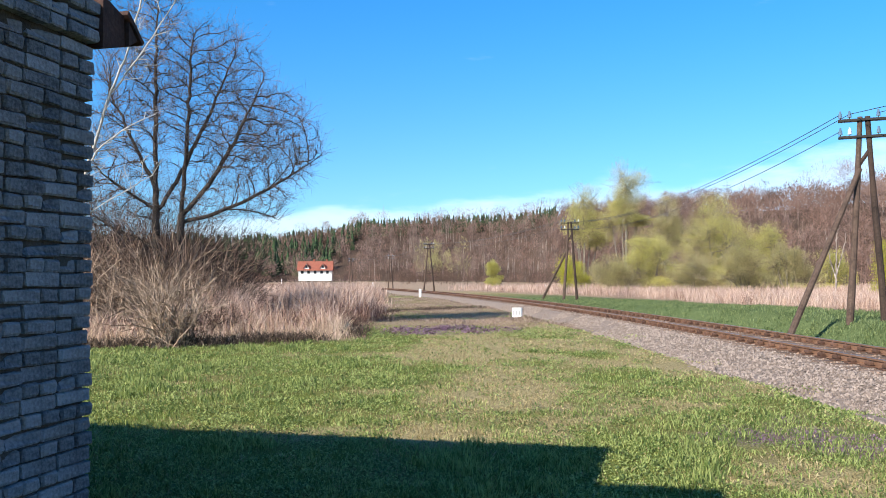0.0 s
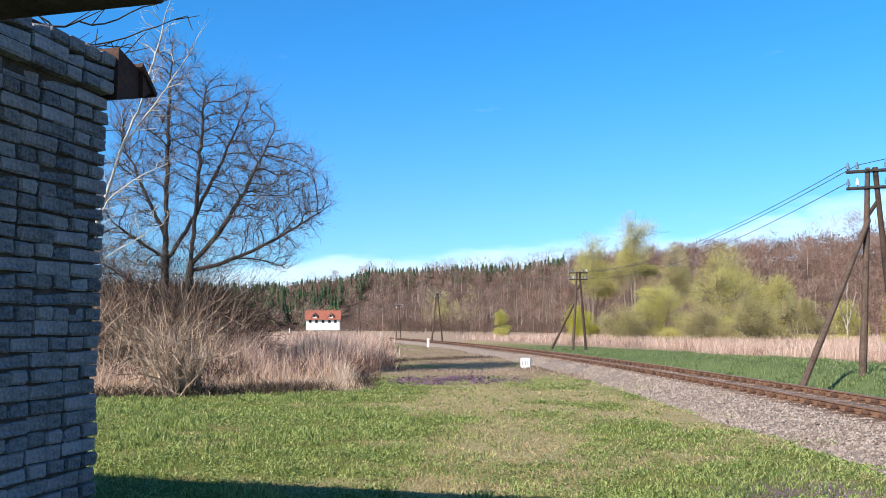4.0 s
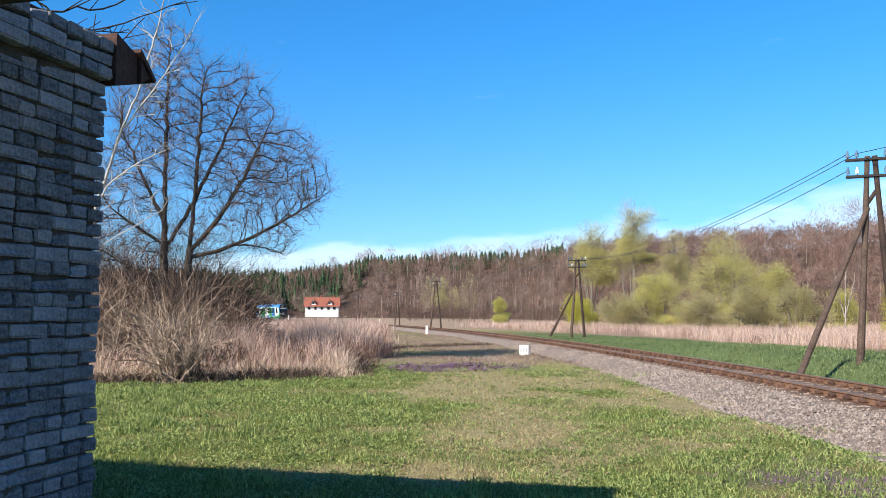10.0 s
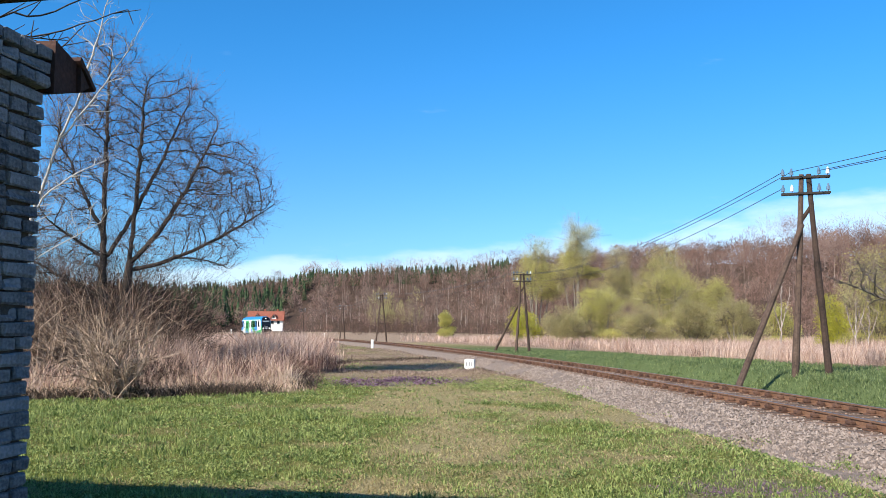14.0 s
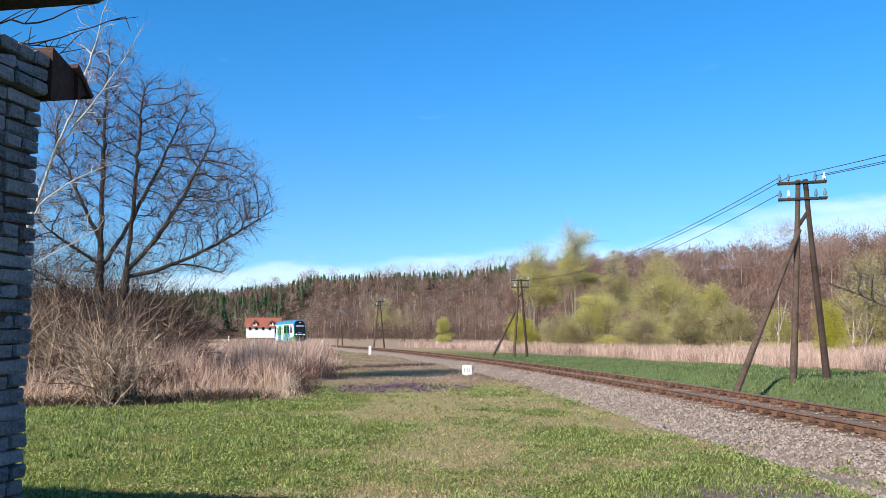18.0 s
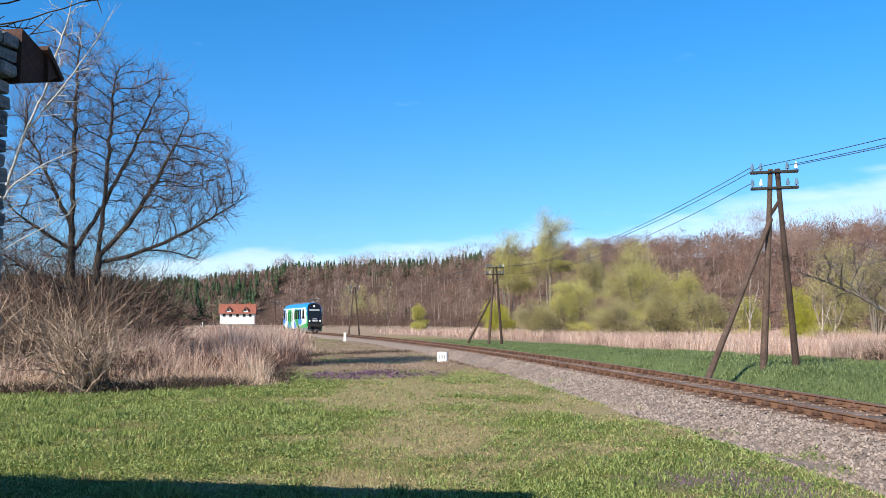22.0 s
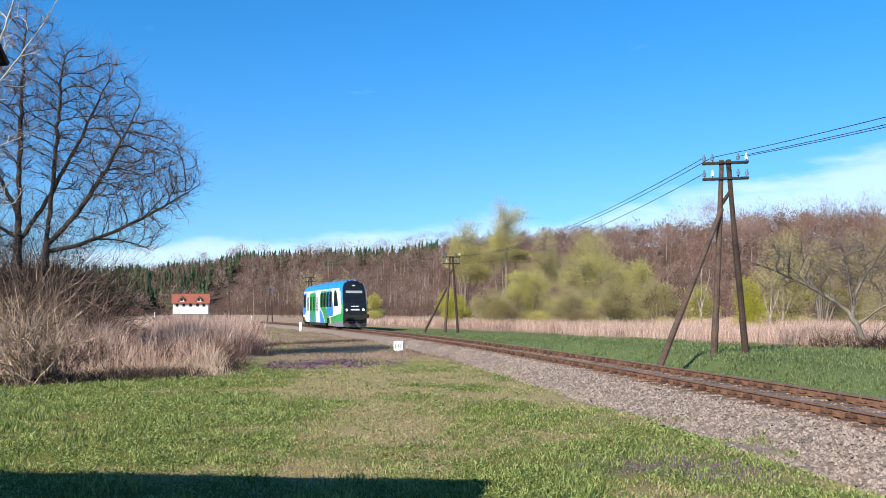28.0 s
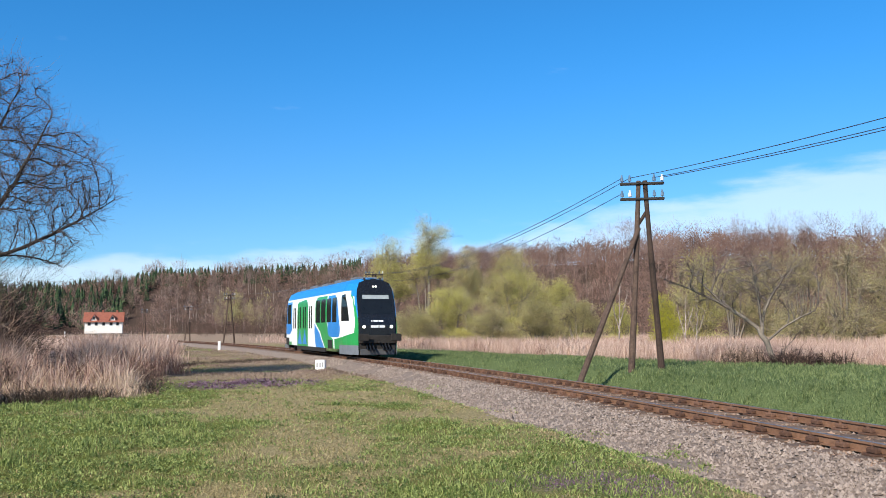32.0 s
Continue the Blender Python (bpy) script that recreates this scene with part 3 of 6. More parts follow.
def build_hut():
    """Local x runs along the long wall from the corner back past the camera, y out of the wall."""
    ux = Vector((-math.sin(radians(13.5)), -math.cos(radians(13.5)), 0))
    uy = Vector((math.cos(radians(13.5)), -math.sin(radians(13.5)), 0))
    m = Matrix(((ux.x, uy.x, 0, CORNER.x), (ux.y, uy.y, 0, CORNER.y), (0, 0, 1, 0), (0, 0, 0, 1)))
    hut = holder("brick_hut", m, "weathered grey brick trackside hut with a rusty tin roof edge", "hut")
    L, D, H = 7.5, 6.6, 3.24
    for x0, x1, d0, d1 in ((0.03, L, 0.03, 0.35), (0.03, 0.35, 0.35, D), (L - 0.32, L, 0.35, D), (0.35, L - 0.32, D - 0.32, D)):
        bm = bmesh.new()
        hut_box(bm, x0, x1, d0, d1, -0.1, H)
        part("wall_core", bm, M_mortar, hut)
    return hut


hut = build_hut()
HUT_L, HUT_D, HUT_H = 7.5, 6.6, 3.24


def finish_hut():
    # the roof: thin felt and tin on boards, with the bent end hanging over the far wall
    bm = bmesh.new()
    hut_box(bm, 0.1, HUT_L + 0.2, 0.12, HUT_D + 0.2, HUT_H + 0.004, HUT_H + 0.03)
    part("roof_deck", bm, M_oldwood, hut)
    bm = bmesh.new()
    hut_box(bm, 0.06, HUT_L + 0.25, 0.1, HUT_D + 0.25, HUT_H + 0.034, HUT_H + 0.055, 0.006)
    part("roof_sheet", bm, M_rust, hut, "rust-brown tin roofing")
    bm = bmesh.new()
    prism(bm, [(0.0, 3.285), (-0.19, 3.215), (-0.20, 3.05), (0.0, 2.99)], lambda u, v, w: (u, -w, v), -0.06, HUT_D + 0.1)
    part("eave_box", bm, M_rust, hut, "rust-stained boxed eave")
    bm = bmesh.new()
    prism(bm, [(-0.18, 3.225), (-0.33, 3.085), (-0.345, 3.105), (-0.19, 3.25)], lambda u, v, w: (u, -w, v), -0.09, HUT_D + 0.1)
    prism(bm, [(-0.205, 3.19), (-0.29, 3.10), (-0.21, 3.05)], lambda u, v, w: (u, -w, v), -0.08, -0.05)
    part("bent_flashing", bm, M_rust, hut, "bent rusty tin edge of the roof")
    # canopy beside the wall: two beams carry boards out from it
    for x in (1.16, 4.7):
        bm = bmesh.new()
        hut_box(bm, x, x + 0.13, -1.1, 0.1, 3.0, 3.12, 0.012)
        part("canopy_beam", bm, M_canopy, hut)
    for i in range(6):
        bm = bmesh.new()
        hut_box(bm, 1.14, 4.9, -1.08 + i * 0.19, -1.08 + i * 0.19 + 0.175, 3.124, 3.15, 0.004)
        part("canopy_board", bm, M_canopy, hut)


finish_hut()


def lay_bricks():
    """Bond of stretchers and headers, uneven and chipped, on the wall that faces the line."""
    rng = random.Random(11)
    shapes = []
    for k in range(8):
        row = []
        for length in (0.25, 0.12):
            bm = bmesh.new()
            vs = box(bm, 0, length, -0.1, 0, 0, 0.067, 0.006 + 0.0015 * (k % 4))
            for v in bm.verts:
                v.co += Vector((rng.uniform(-1, 1) * 0.006, rng.uniform(-1, 1) * 0.005, rng.uniform(-1, 1) * 0.005))
            if k in (2, 5):
                for v in bm.verts:
                    if v.co.x > length - 0.03 and v.co.z > 0.04 and v.co.y > -0.05:
                        v.co += Vector((-0.025, -0.03, -0.012))
            me = bpy.data.meshes.new("brick")
            bm.to_mesh(me)
            bm.free()
            me.materials.append(M_brick)
            row.append(me)
        shapes.append(row)
    z, course = -0.02, 0
    while z < 3.2:
        header = course % 2 == 1
        x = -0.004 + rng.uniform(-0.009, 0.006)
        cornice = z > 2.99
        while x < 3.1:
            short = header
            if rng.random() < 0.16:
                short = not short
            length = 0.12 if short else 0.25
            if not (cornice and rng.random() < 0.04):
                ob = under(new("brick", rng.choice(shapes)[1 if short else 0]), hut)
                sink = rng.uniform(-0.008, 0.007) if rng.random() > 0.05 else -0.018
                ob.matrix_basis = pose(x, sink + (0.04 if cornice else 0.0), z + rng.uniform(-0.004, 0.004), rng.uniform(-0.8, 0.8), rng.uniform(-0.6, 0.6), rng.uniform(-0.8, 0.8))
            x += length + rng.uniform(0.007, 0.014)
        z += 0.0775 if not 2.9 < z < 2.96 else 0.088
        course += 1
# ================= telegraph poles =================
def polar(az, d):
    return d * math.sin(radians(az)), d * math.cos(radians(az))


def insulator(bm, bm2, x, y, z):
    rod(bm, (x, y, z - 0.02), (x, y, z + 0.13), 0.012, 0.012, 6)
    rod(bm2, (x, y, z + 0.06), (x, y, z + 0.18), 0.06, 0.052, 8)
    rod(bm2, (x, y, z + 0.18), (x, y, z + 0.27), 0.04, 0.025, 8)


def pole_thing(az, d, top_el, foot_el, spread, strut, heading, label, arms=2, brace_low=False):
    """A double pole on splayed legs, with crossarms; strut: a third leg's foot (azimuth, distance) and where it meets the pole."""
    px, py = polar(az, d)
    top = 1.75 + d * math.tan(radians(top_el))
    foot = float(land_z(px, py)) - 0.25
    zb = 1.75 + d * math.tan(radians(foot_el))
    h = top - zb
    th = holder("telegraph_pole", pose(px, py, zb, 0, 0, heading), label, "telegraph pole", "telegraph poles along the line")
    low = min(foot, zb - 0.2) - zb
    for e in (-1, 1):
        bm = bmesh.new()
        ts = [k / 7 for k in range(8)]
        limb(bm, [(e * (0.10 + (spread / 2 - 0.10) * (1 - t)) + 0.012 * math.sin(5 * t + e), 0.01 * math.sin(7 * t), low + (h - low) * t) for t in ts],
             [0.116 - 0.04 * t + 0.006 * math.sin(13 * t + e) for t in ts], 10)
        part("leg", bm, M_pole if e > 0 else M_polegrey, th)
    if strut:
        bm = bmesh.new()
        fx, fy = polar(strut[0], strut[1])
        f = th.matrix_basis.inverted() @ Vector((fx, fy, float(land_z(fx, fy)) - 0.15))
        rod(bm, f, (-0.14, -0.03, h * strut[2]), 0.105, 0.08, 9)
        part("strut", bm, M_polegrey, th, "leaning bleached timber strut")
    bm = bmesh.new()
    if brace_low:
        rod(bm, (-spread * 0.32, 0, h * 0.36), (spread * 0.32, 0, h * 0.36), 0.06, 0.06, 8)
    else:
        rod(bm, (-0.16, 0.02, h * 0.76), (0.17, 0.02, h * 0.84), 0.06, 0.06, 8)
    part("brace", bm, M_pole, th)
    tips = []
    for k in range(arms):
        z = h - 0.10 - 0.52 * k
        arm = bmesh.new()
        for side in (-0.10, 0.10):
            box(arm, -0.72, 0.72, side - 0.03, side + 0.03, z - 0.035, z + 0.035, 0.006)
        arm = part("crossarm", arm, M_arm, th)
        for i, x in enumerate((-0.66, -0.40, 0.40, 0.66)):
            b1, b2 = bmesh.new(), bmesh.new()
            insulator(b1, b2, x, 0.0, z + 0.035)
            part("insulator_pin", b1, M_iron, arm)
            part("insulator", b2, M_porcelain if (i + 2 * k) % 4 == 3 else M_bluecap, arm)
            tips.append(th.matrix_basis @ Vector((x, 0, z + 0.2)))
    return th, tips


P1, T1 = pole_thing(26.45, 28.9, 9.35, -2.83, 0.98, (21.7, 27.2, 0.74), -22, "tall weathered double telegraph pole with leaning strut on the grass bank")
P2, T2 = pole_thing(8.4, 67, 3.40, -1.93, 1.05, (6.47, 69.5, 0.66), -6, "brown double telegraph pole with a strut beyond the rails")
P3, T3 = pole_thing(-1.1, 114, 1.97, -1.13, 1.5, None, 2, "brown double telegraph pole with a low cross brace", brace_low=True)
P4, T4 = pole_thing(-3.7, 164, 1.17, -0.97, 0.95, None, 6, "distant splayed double telegraph pole in the meadow")
P5, T5 = pole_thing(-6.35, 213, 0.95, -0.82, 0.85, None, 10, "distant splayed double telegraph pole by the curve")
P0, T0 = pole_thing(132.2, 21.6, 13.9, -4.2, 0.98, None, 4, "weathered double telegraph pole beside the line")


def string_wires():
    """Slack line wires from pole to pole."""
    spans = ((T0, T1, 0.8, (2, 3, 1)), (T1, T2, 1.05, (0, 1, 4)), (T2, T3, 0.6, (0, 1, 4)), (T3, T4, 0.6, (0, 1, 4)), (T4, T5, 0.6, (0, 1, 4)))
    for a, b, sag, which in spans:
        for i in which:
            pa, pb = a[i], b[i]
            cu = bpy.data.curves.new("line_wire", "CURVE")
            cu.dimensions, cu.bevel_depth, cu.bevel_resolution = "3D", 0.011, 1
            sp = cu.splines.new("POLY")
            n = 22
            sp.points.add(n - 1)
            for k in range(n):
                t = k / (n - 1)
                p = pa.lerp(pb, t)
                sp.points[k].co = (p.x, p.y, p.z - sag * (1 + 0.02 * i) * 4 * t * (1 - t), 1)
            cu.materials.append(M_wire)
            tagged(new("line_wire", cu), "thin dark slack telegraph wire between poles", "wire", "telegraph wires")


string_wires()


# ================= line-side markers =================
M_mark = material("grey_mark", (0.2, 0.2, 0.21), (0.33, 0.33, 0.33), 5, 0.8, 0.0)


def markers():
    x, y = polar(4.85, 37.3)
    z = float(land_z(x, y))
    th = holder("marker_block", pose(x, y, z, 0, 0, -14), "white-painted concrete marker block beside the ballast", "marker")
    bm = bmesh.new()
    box(bm, -0.21, 0.21, -0.14, 0.14, -0.1, 0.45, 0.02)
    part("block", bm, M_white, th)
    for k in (-0.15, -0.02, 0.09):
        bm = bmesh.new()
        box(bm, k, k + 0.05, -0.147, -0.14, 0.14, 0.34)
        part("mark", bm, M_mark, th, "faint grey mark")
    for az, d, h in ((-1.7, 79.5, 0.75), (6.15, 118, 0.9), (6.75, 112, 0.9), (-4.9, 205, 0.9), (-10.95, 270, 1.6)):
        x, y = polar(az, d)
        z = float(land_z(x, y))
        th = holder("marker_post", pose(x, y, z), "small white line-side marker post in dry grass", "post", "white posts")
        bm = bmesh.new()
        box(bm, -0.12, 0.12, -0.1, 0.1, -0.1, h, 0.02)
        part("post", bm, M_white, th)
        bm = bmesh.new()
        box(bm, -0.13, 0.13, -0.11, 0.11, h, h + 0.06, 0.02)
        part("cap", bm, M_white, th)
    x, y = polar(41.0, 21.5)
    z = float(land_z(x, y))
    th = holder("stub_post", pose(x, y, z, 0, 3, 0), "short rust-brown stub post in the bank grass", "post")
    bm = bmesh.new()
    box(bm, -0.09, 0.09, -0.09, 0.09, -0.1, 0.55, 0.02)
    part("post", bm, M_rust, th)
    bm = bmesh.new()
    box(bm, -0.11, 0.11, -0.11, 0.11, 0.55, 0.6, 0.01)
    part("cap", bm, M_rust, th)


markers()


# ================= the farmhouse =================
def farmhouse():
    x, y = polar(-8.75, 292)
    z = 1.75 - 292 * math.tan(radians(0.22))
    th = holder("farmhouse", pose(x, y, z, 0, 0, 6), "white farmhouse with red tiled roof and two gabled dormers", "house")
    W, D, HW, HR = 11.2, 8.0, 2.7, 5.3
    bm = bmesh.new()
    box(bm, -W / 2, W / 2, 0, D, -1.5, HW)
    part("wall", bm, M_plaster, th)
    for e in (-1, 1):
        bm = bmesh.new()
        prism(bm, [(0.0, HW), (D, HW), (D / 2, HR - 0.15)], lambda u, v, w: (w, u, v), e * W / 2 - 0.1, e * W / 2 + 0.1)
        part("gable", bm, M_oldwood, th, "dark boarded gable")
    bm = bmesh.new()
    prism(bm, [(-0.7, HW - 0.45), (D / 2, HR), (D + 0.7, HW - 0.45), (D + 0.7, HW - 0.65), (D / 2, HR - 0.25), (-0.7, HW - 0.65)],
          lambda u, v, w: (w, u, v), -W / 2 - 0.5, W / 2 + 0.5)
    part("roof", bm, M_redtile, th, "red tiled saddle roof")
    for cx in (-2.9, 2.6):
        bm = bmesh.new()
        prism(bm, [(-1.0, HW - 0.3), (1.0, HW - 0.3), (0, HR - 0.9)], lambda u, v, w: (cx + u, w, v), -0.15, D / 2)
        dorm = part("dormer", bm, M_plaster, th, "white gabled dormer")
        bm = bmesh.new()
        for e in (-1, 1):
            prism(bm, [(0, HR - 0.7), (0, HR - 0.95), (e * 1.35, HW - 0.5), (e * 1.35, HW - 0.25)], lambda u, v, w: (cx + u, w, v), -0.45, D / 2)
        part("dormer_roof", bm, M_redtile, dorm)
        bm = bmesh.new()
        box(bm, cx - 0.38, cx + 0.38, -0.19, -0.15, HW + 0.2, HW + 1.15)
        part("window", bm, M_darkglass, dorm)
    for cx in (-4.3, -2.2, 0.0, 2.2, 4.2):
        bm = bmesh.new()
        box(bm, cx - 0.45, cx + 0.45, -0.05, 0.05, 1.0, 2.0)
        win = part("window", bm, M_darkglass, th)
        bm = bmesh.new()
        box(bm, cx - 0.55, cx + 0.55, -0.14, 0.0, 0.88, 1.0)
        part("sill", bm, M_white, win)
    for cx in (-0.5, 3.8):
        bm = bmesh.new()
        box(bm, cx - 0.3, cx + 0.3, D / 2 - 0.3, D / 2 + 0.3, HR - 0.6, HR + 0.7)
        part("chimney", bm, M_redtile, th)


farmhouse()


# ================= bare trees =================
def tubes(segs, sides):
    """Tapered tubes for segments (ax, ay, az, bx, by, bz, ra, rb), all at once."""
    s = np.asarray(segs, float)
    a, b, ra, rb = s[:, 0:3], s[:, 3:6], s[:, 6], s[:, 7]
    d = b - a
    d = d / np.maximum(np.linalg.norm(d, axis=1, keepdims=True), 1e-6)
    up = np.where(np.abs(d[:, 2:3]) > 0.9, np.array([[1.0, 0, 0]]), np.array([[0, 0, 1.0]]))
    u = np.cross(d, up)
    u /= np.linalg.norm(u, axis=1, keepdims=True)
    w = np.cross(d, u)
    ang = np.arange(sides) * 2 * math.pi / sides
    ring = u[:, None] * np.cos(ang)[None, :, None] + w[:, None] * np.sin(ang)[None, :, None]
    v = np.concatenate([a[:, None] + ring * ra[:, None, None], b[:, None] + ring * rb[:, None, None]], 1)
    k = np.arange(sides)
    q = np.stack([k, (k + 1) % sides, (k + 1) % sides + sides, k + sides], -1)
    f = (q[None] + (2 * sides) * np.arange(len(s))[:, None, None]).reshape(-1, 4)
    return v.reshape(-1, 3), f


def slivers(segs, rng):
    """Flat tapering twigs, one face each, turned at random."""
    s = np.asarray(segs, float)
    a, b, ra, rb = s[:, 0:3], s[:, 3:6], s[:, 6:7], s[:, 7:8]
    w = np.cross(b - a, rng.normal(0, 1, a.shape))
    w /= np.linalg.norm(w, axis=1, keepdims=True) + 1e-9
    v = np.stack([a - w * ra, a + w * ra, b + w * rb, b - w * rb], 1)
    return v.reshape(-1, 3), np.arange(4 * len(s)).reshape(-1, 4)


def colonise(rng, stems, lobes, count, step, kill, lift=0.06):
    """Branches that grow from bent stems towards points strewn in the crown's lobes. stems: start, bend, end (x, z each) and the end's depth; lobes: x, z, half width, half height.
    Gives the nodes, the parent of each and its girth."""
    P, par = [], []
    for sx, sz, bx, bz, ex, ez, dy in stems:
        last = -1
        if P and sz > 0.3:
            last = int(np.argmin([(q[0] - sx) ** 2 + (q[2] - sz) ** 2 for q in P]))
            sx, sz, y0 = P[last][0], P[last][2], P[last][1]
        else:
            y0 = 0.0
        n = max(3, int(math.hypot(ex - sx, ez - sz) / step))
        for k in range(0 if last < 0 else 1, n + 1):
            t = k / n
            P.append((sx * (1 - t) ** 2 + 2 * t * (1 - t) * bx + ex * t * t + rng.normal(0, 0.02), y0 + dy * t * t + rng.normal(0, 0.02), sz * (1 - t) ** 2 + 2 * t * (1 - t) * bz + ez * t * t))
            par.append(last)
            last = len(P) - 1
    vol = np.array([q[2] * q[2] * q[3] for q in lobes])
    pick = rng.choice(len(lobes), count, p=vol / vol.sum())
    d = rng.normal(0, 1, (count, 3))
    d /= np.linalg.norm(d, axis=1, keepdims=True)
    d *= rng.random((count, 1)) ** 0.36
    lb = np.array(lobes)[pick]
    A = np.stack([lb[:, 0] + d[:, 0] * lb[:, 2], d[:, 1] * lb[:, 2] * 0.9, lb[:, 1] + d[:, 2] * lb[:, 3]], -1)
    P, par = np.array(P), np.array(par)
    near, dist = np.zeros(count, int), np.full(count, 1e9)

    def update(lo):
        for k in range(lo, len(P), 400):
            q = P[k:k + 400]
            dd = ((A[:, None] - q[None]) ** 2).sum(-1)
            m = dd.argmin(1)
            v = dd[np.arange(len(A)), m]
            better = v < dist
            near[better], dist[better] = m[better] + k, v[better]

    update(0)
    kids = {}
    for _ in range(70):
        live = dist > kill * kill
        if not live.any():
            break
        u = A[live] - P[near[live]]
        u /= np.linalg.norm(u, axis=1, keepdims=True)
        who, inv = np.unique(near[live], return_inverse=True)
        D = np.zeros((len(who), 3))
        np.add.at(D, inv, u)
        D = D / (np.linalg.norm(D, axis=1, keepdims=True) + 1e-9) + rng.normal(0, 0.16, D.shape) + np.array([0, 0, lift])
        old = np.where(par[who] >= 0, par[who], who)
        fwd = P[who] - P[old]
        D += 0.7 * fwd / (np.linalg.norm(fwd, axis=1, keepdims=True) + 1e-9)
        D /= np.linalg.norm(D, axis=1, keepdims=True)
        out = P[who] - np.array([0.3, 0, 0.3 * A[:, 2].max()])
        ok = np.array([kids.get(int(w), 0) < 3 for w in who]) & ((D * out).sum(1) > 0.12 * np.linalg.norm(out, axis=1))
        if not ok.any():
            break
        for w in who[ok]:
            kids[int(w)] = kids.get(int(w), 0) + 1
        lo = len(P)
        P = np.concatenate([P, P[who[ok]] + D[ok] * step])
        par = np.concatenate([par, who[ok]])
        update(lo)
    return P, par


def bare_tree(name, az, d, stems, lobes, count, seed, mats, label, tip=0.0075, power=2.35, kill=0.36, step=0.24, fine=4, twig=0.5, group="bare trees"):
    """A leafless tree facing the lawn: trunk, limbs and a haze of twigs."""
    rng = np.random.default_rng(seed)
    x, y = polar(az, d)
    th = holder(name, pose(x, y, float(land_z(x, y)) - 0.1, 0, 0, -az), label, "tree", group)
    P, par = colonise(rng, stems, lobes, count, step, kill)
    g = np.zeros(len(P))
    tips = np.ones(len(P), bool)
    tips[par[par >= 0]] = False
    g[tips] = tip ** power
    for k in range(len(P) - 1, -1, -1):
        if par[k] >= 0:
            g[par[k]] += g[k]
    r = g ** (1 / power)
    c = np.nonzero(par >= 0)[0]
    segs = np.concatenate([P[par[c]], P[c], np.minimum(r[par[c]], r[c] * 1.25)[:, None], r[c][:, None]], 1)
    root = np.arange(len(P))
    for k in range(len(P)):
        if par[k] >= 0:
            root[k] = root[par[k]]
    big = r[c] > 0.055
    for k in np.unique(root[c][big]):
        v, f = tubes(segs[big & (root[c] == k)], 9)
        under(new("trunk", mesh_of("trunk", v, f, [mats[0]], smooth=True)), th)
    v, f = tubes(segs[~big], 4)
    tagged(under(new("limbs", mesh_of("limbs", v, f, [mats[1]], smooth=True)), th), kind="stuff")
    thin = c[r[c] < 0.03]
    a = np.repeat(thin, fine)
    dr = P[a] - P[par[a]]
    dr /= np.linalg.norm(dr, axis=1, keepdims=True) + 1e-9
    st = P[par[a]] + (P[a] - P[par[a]]) * rng.random((len(a), 1))
    e = dr * rng.uniform(0.4, 1.0, (len(a), 1)) + rng.normal(0, 0.42, dr.shape) + np.array([0, 0, 0.12])
    en = st + e * twig * rng.uniform(0.4, 1.0, (len(a), 1))
    en2 = en + (e * 0.6 + rng.normal(0, 0.35, e.shape)) * twig * 0.7
    mid = st + (en - st) * 0.5
    en3 = mid + (e * 0.5 + rng.normal(0, 0.5, e.shape)) * twig * 0.6
    w = np.full((len(a), 1), tip * 0.5)
    q = np.concatenate([np.concatenate([st, en, w, w * 0.8], 1), np.concatenate([en, en2, w * 0.8, w * 0.5], 1), np.concatenate([mid, en3, w * 0.8, w * 0.5], 1)])
    v, f = slivers(q, rng)
    tagged(under(new("twigs", mesh_of("twigs", v, f, [mats[2]])), th), kind="stuff")
    return th


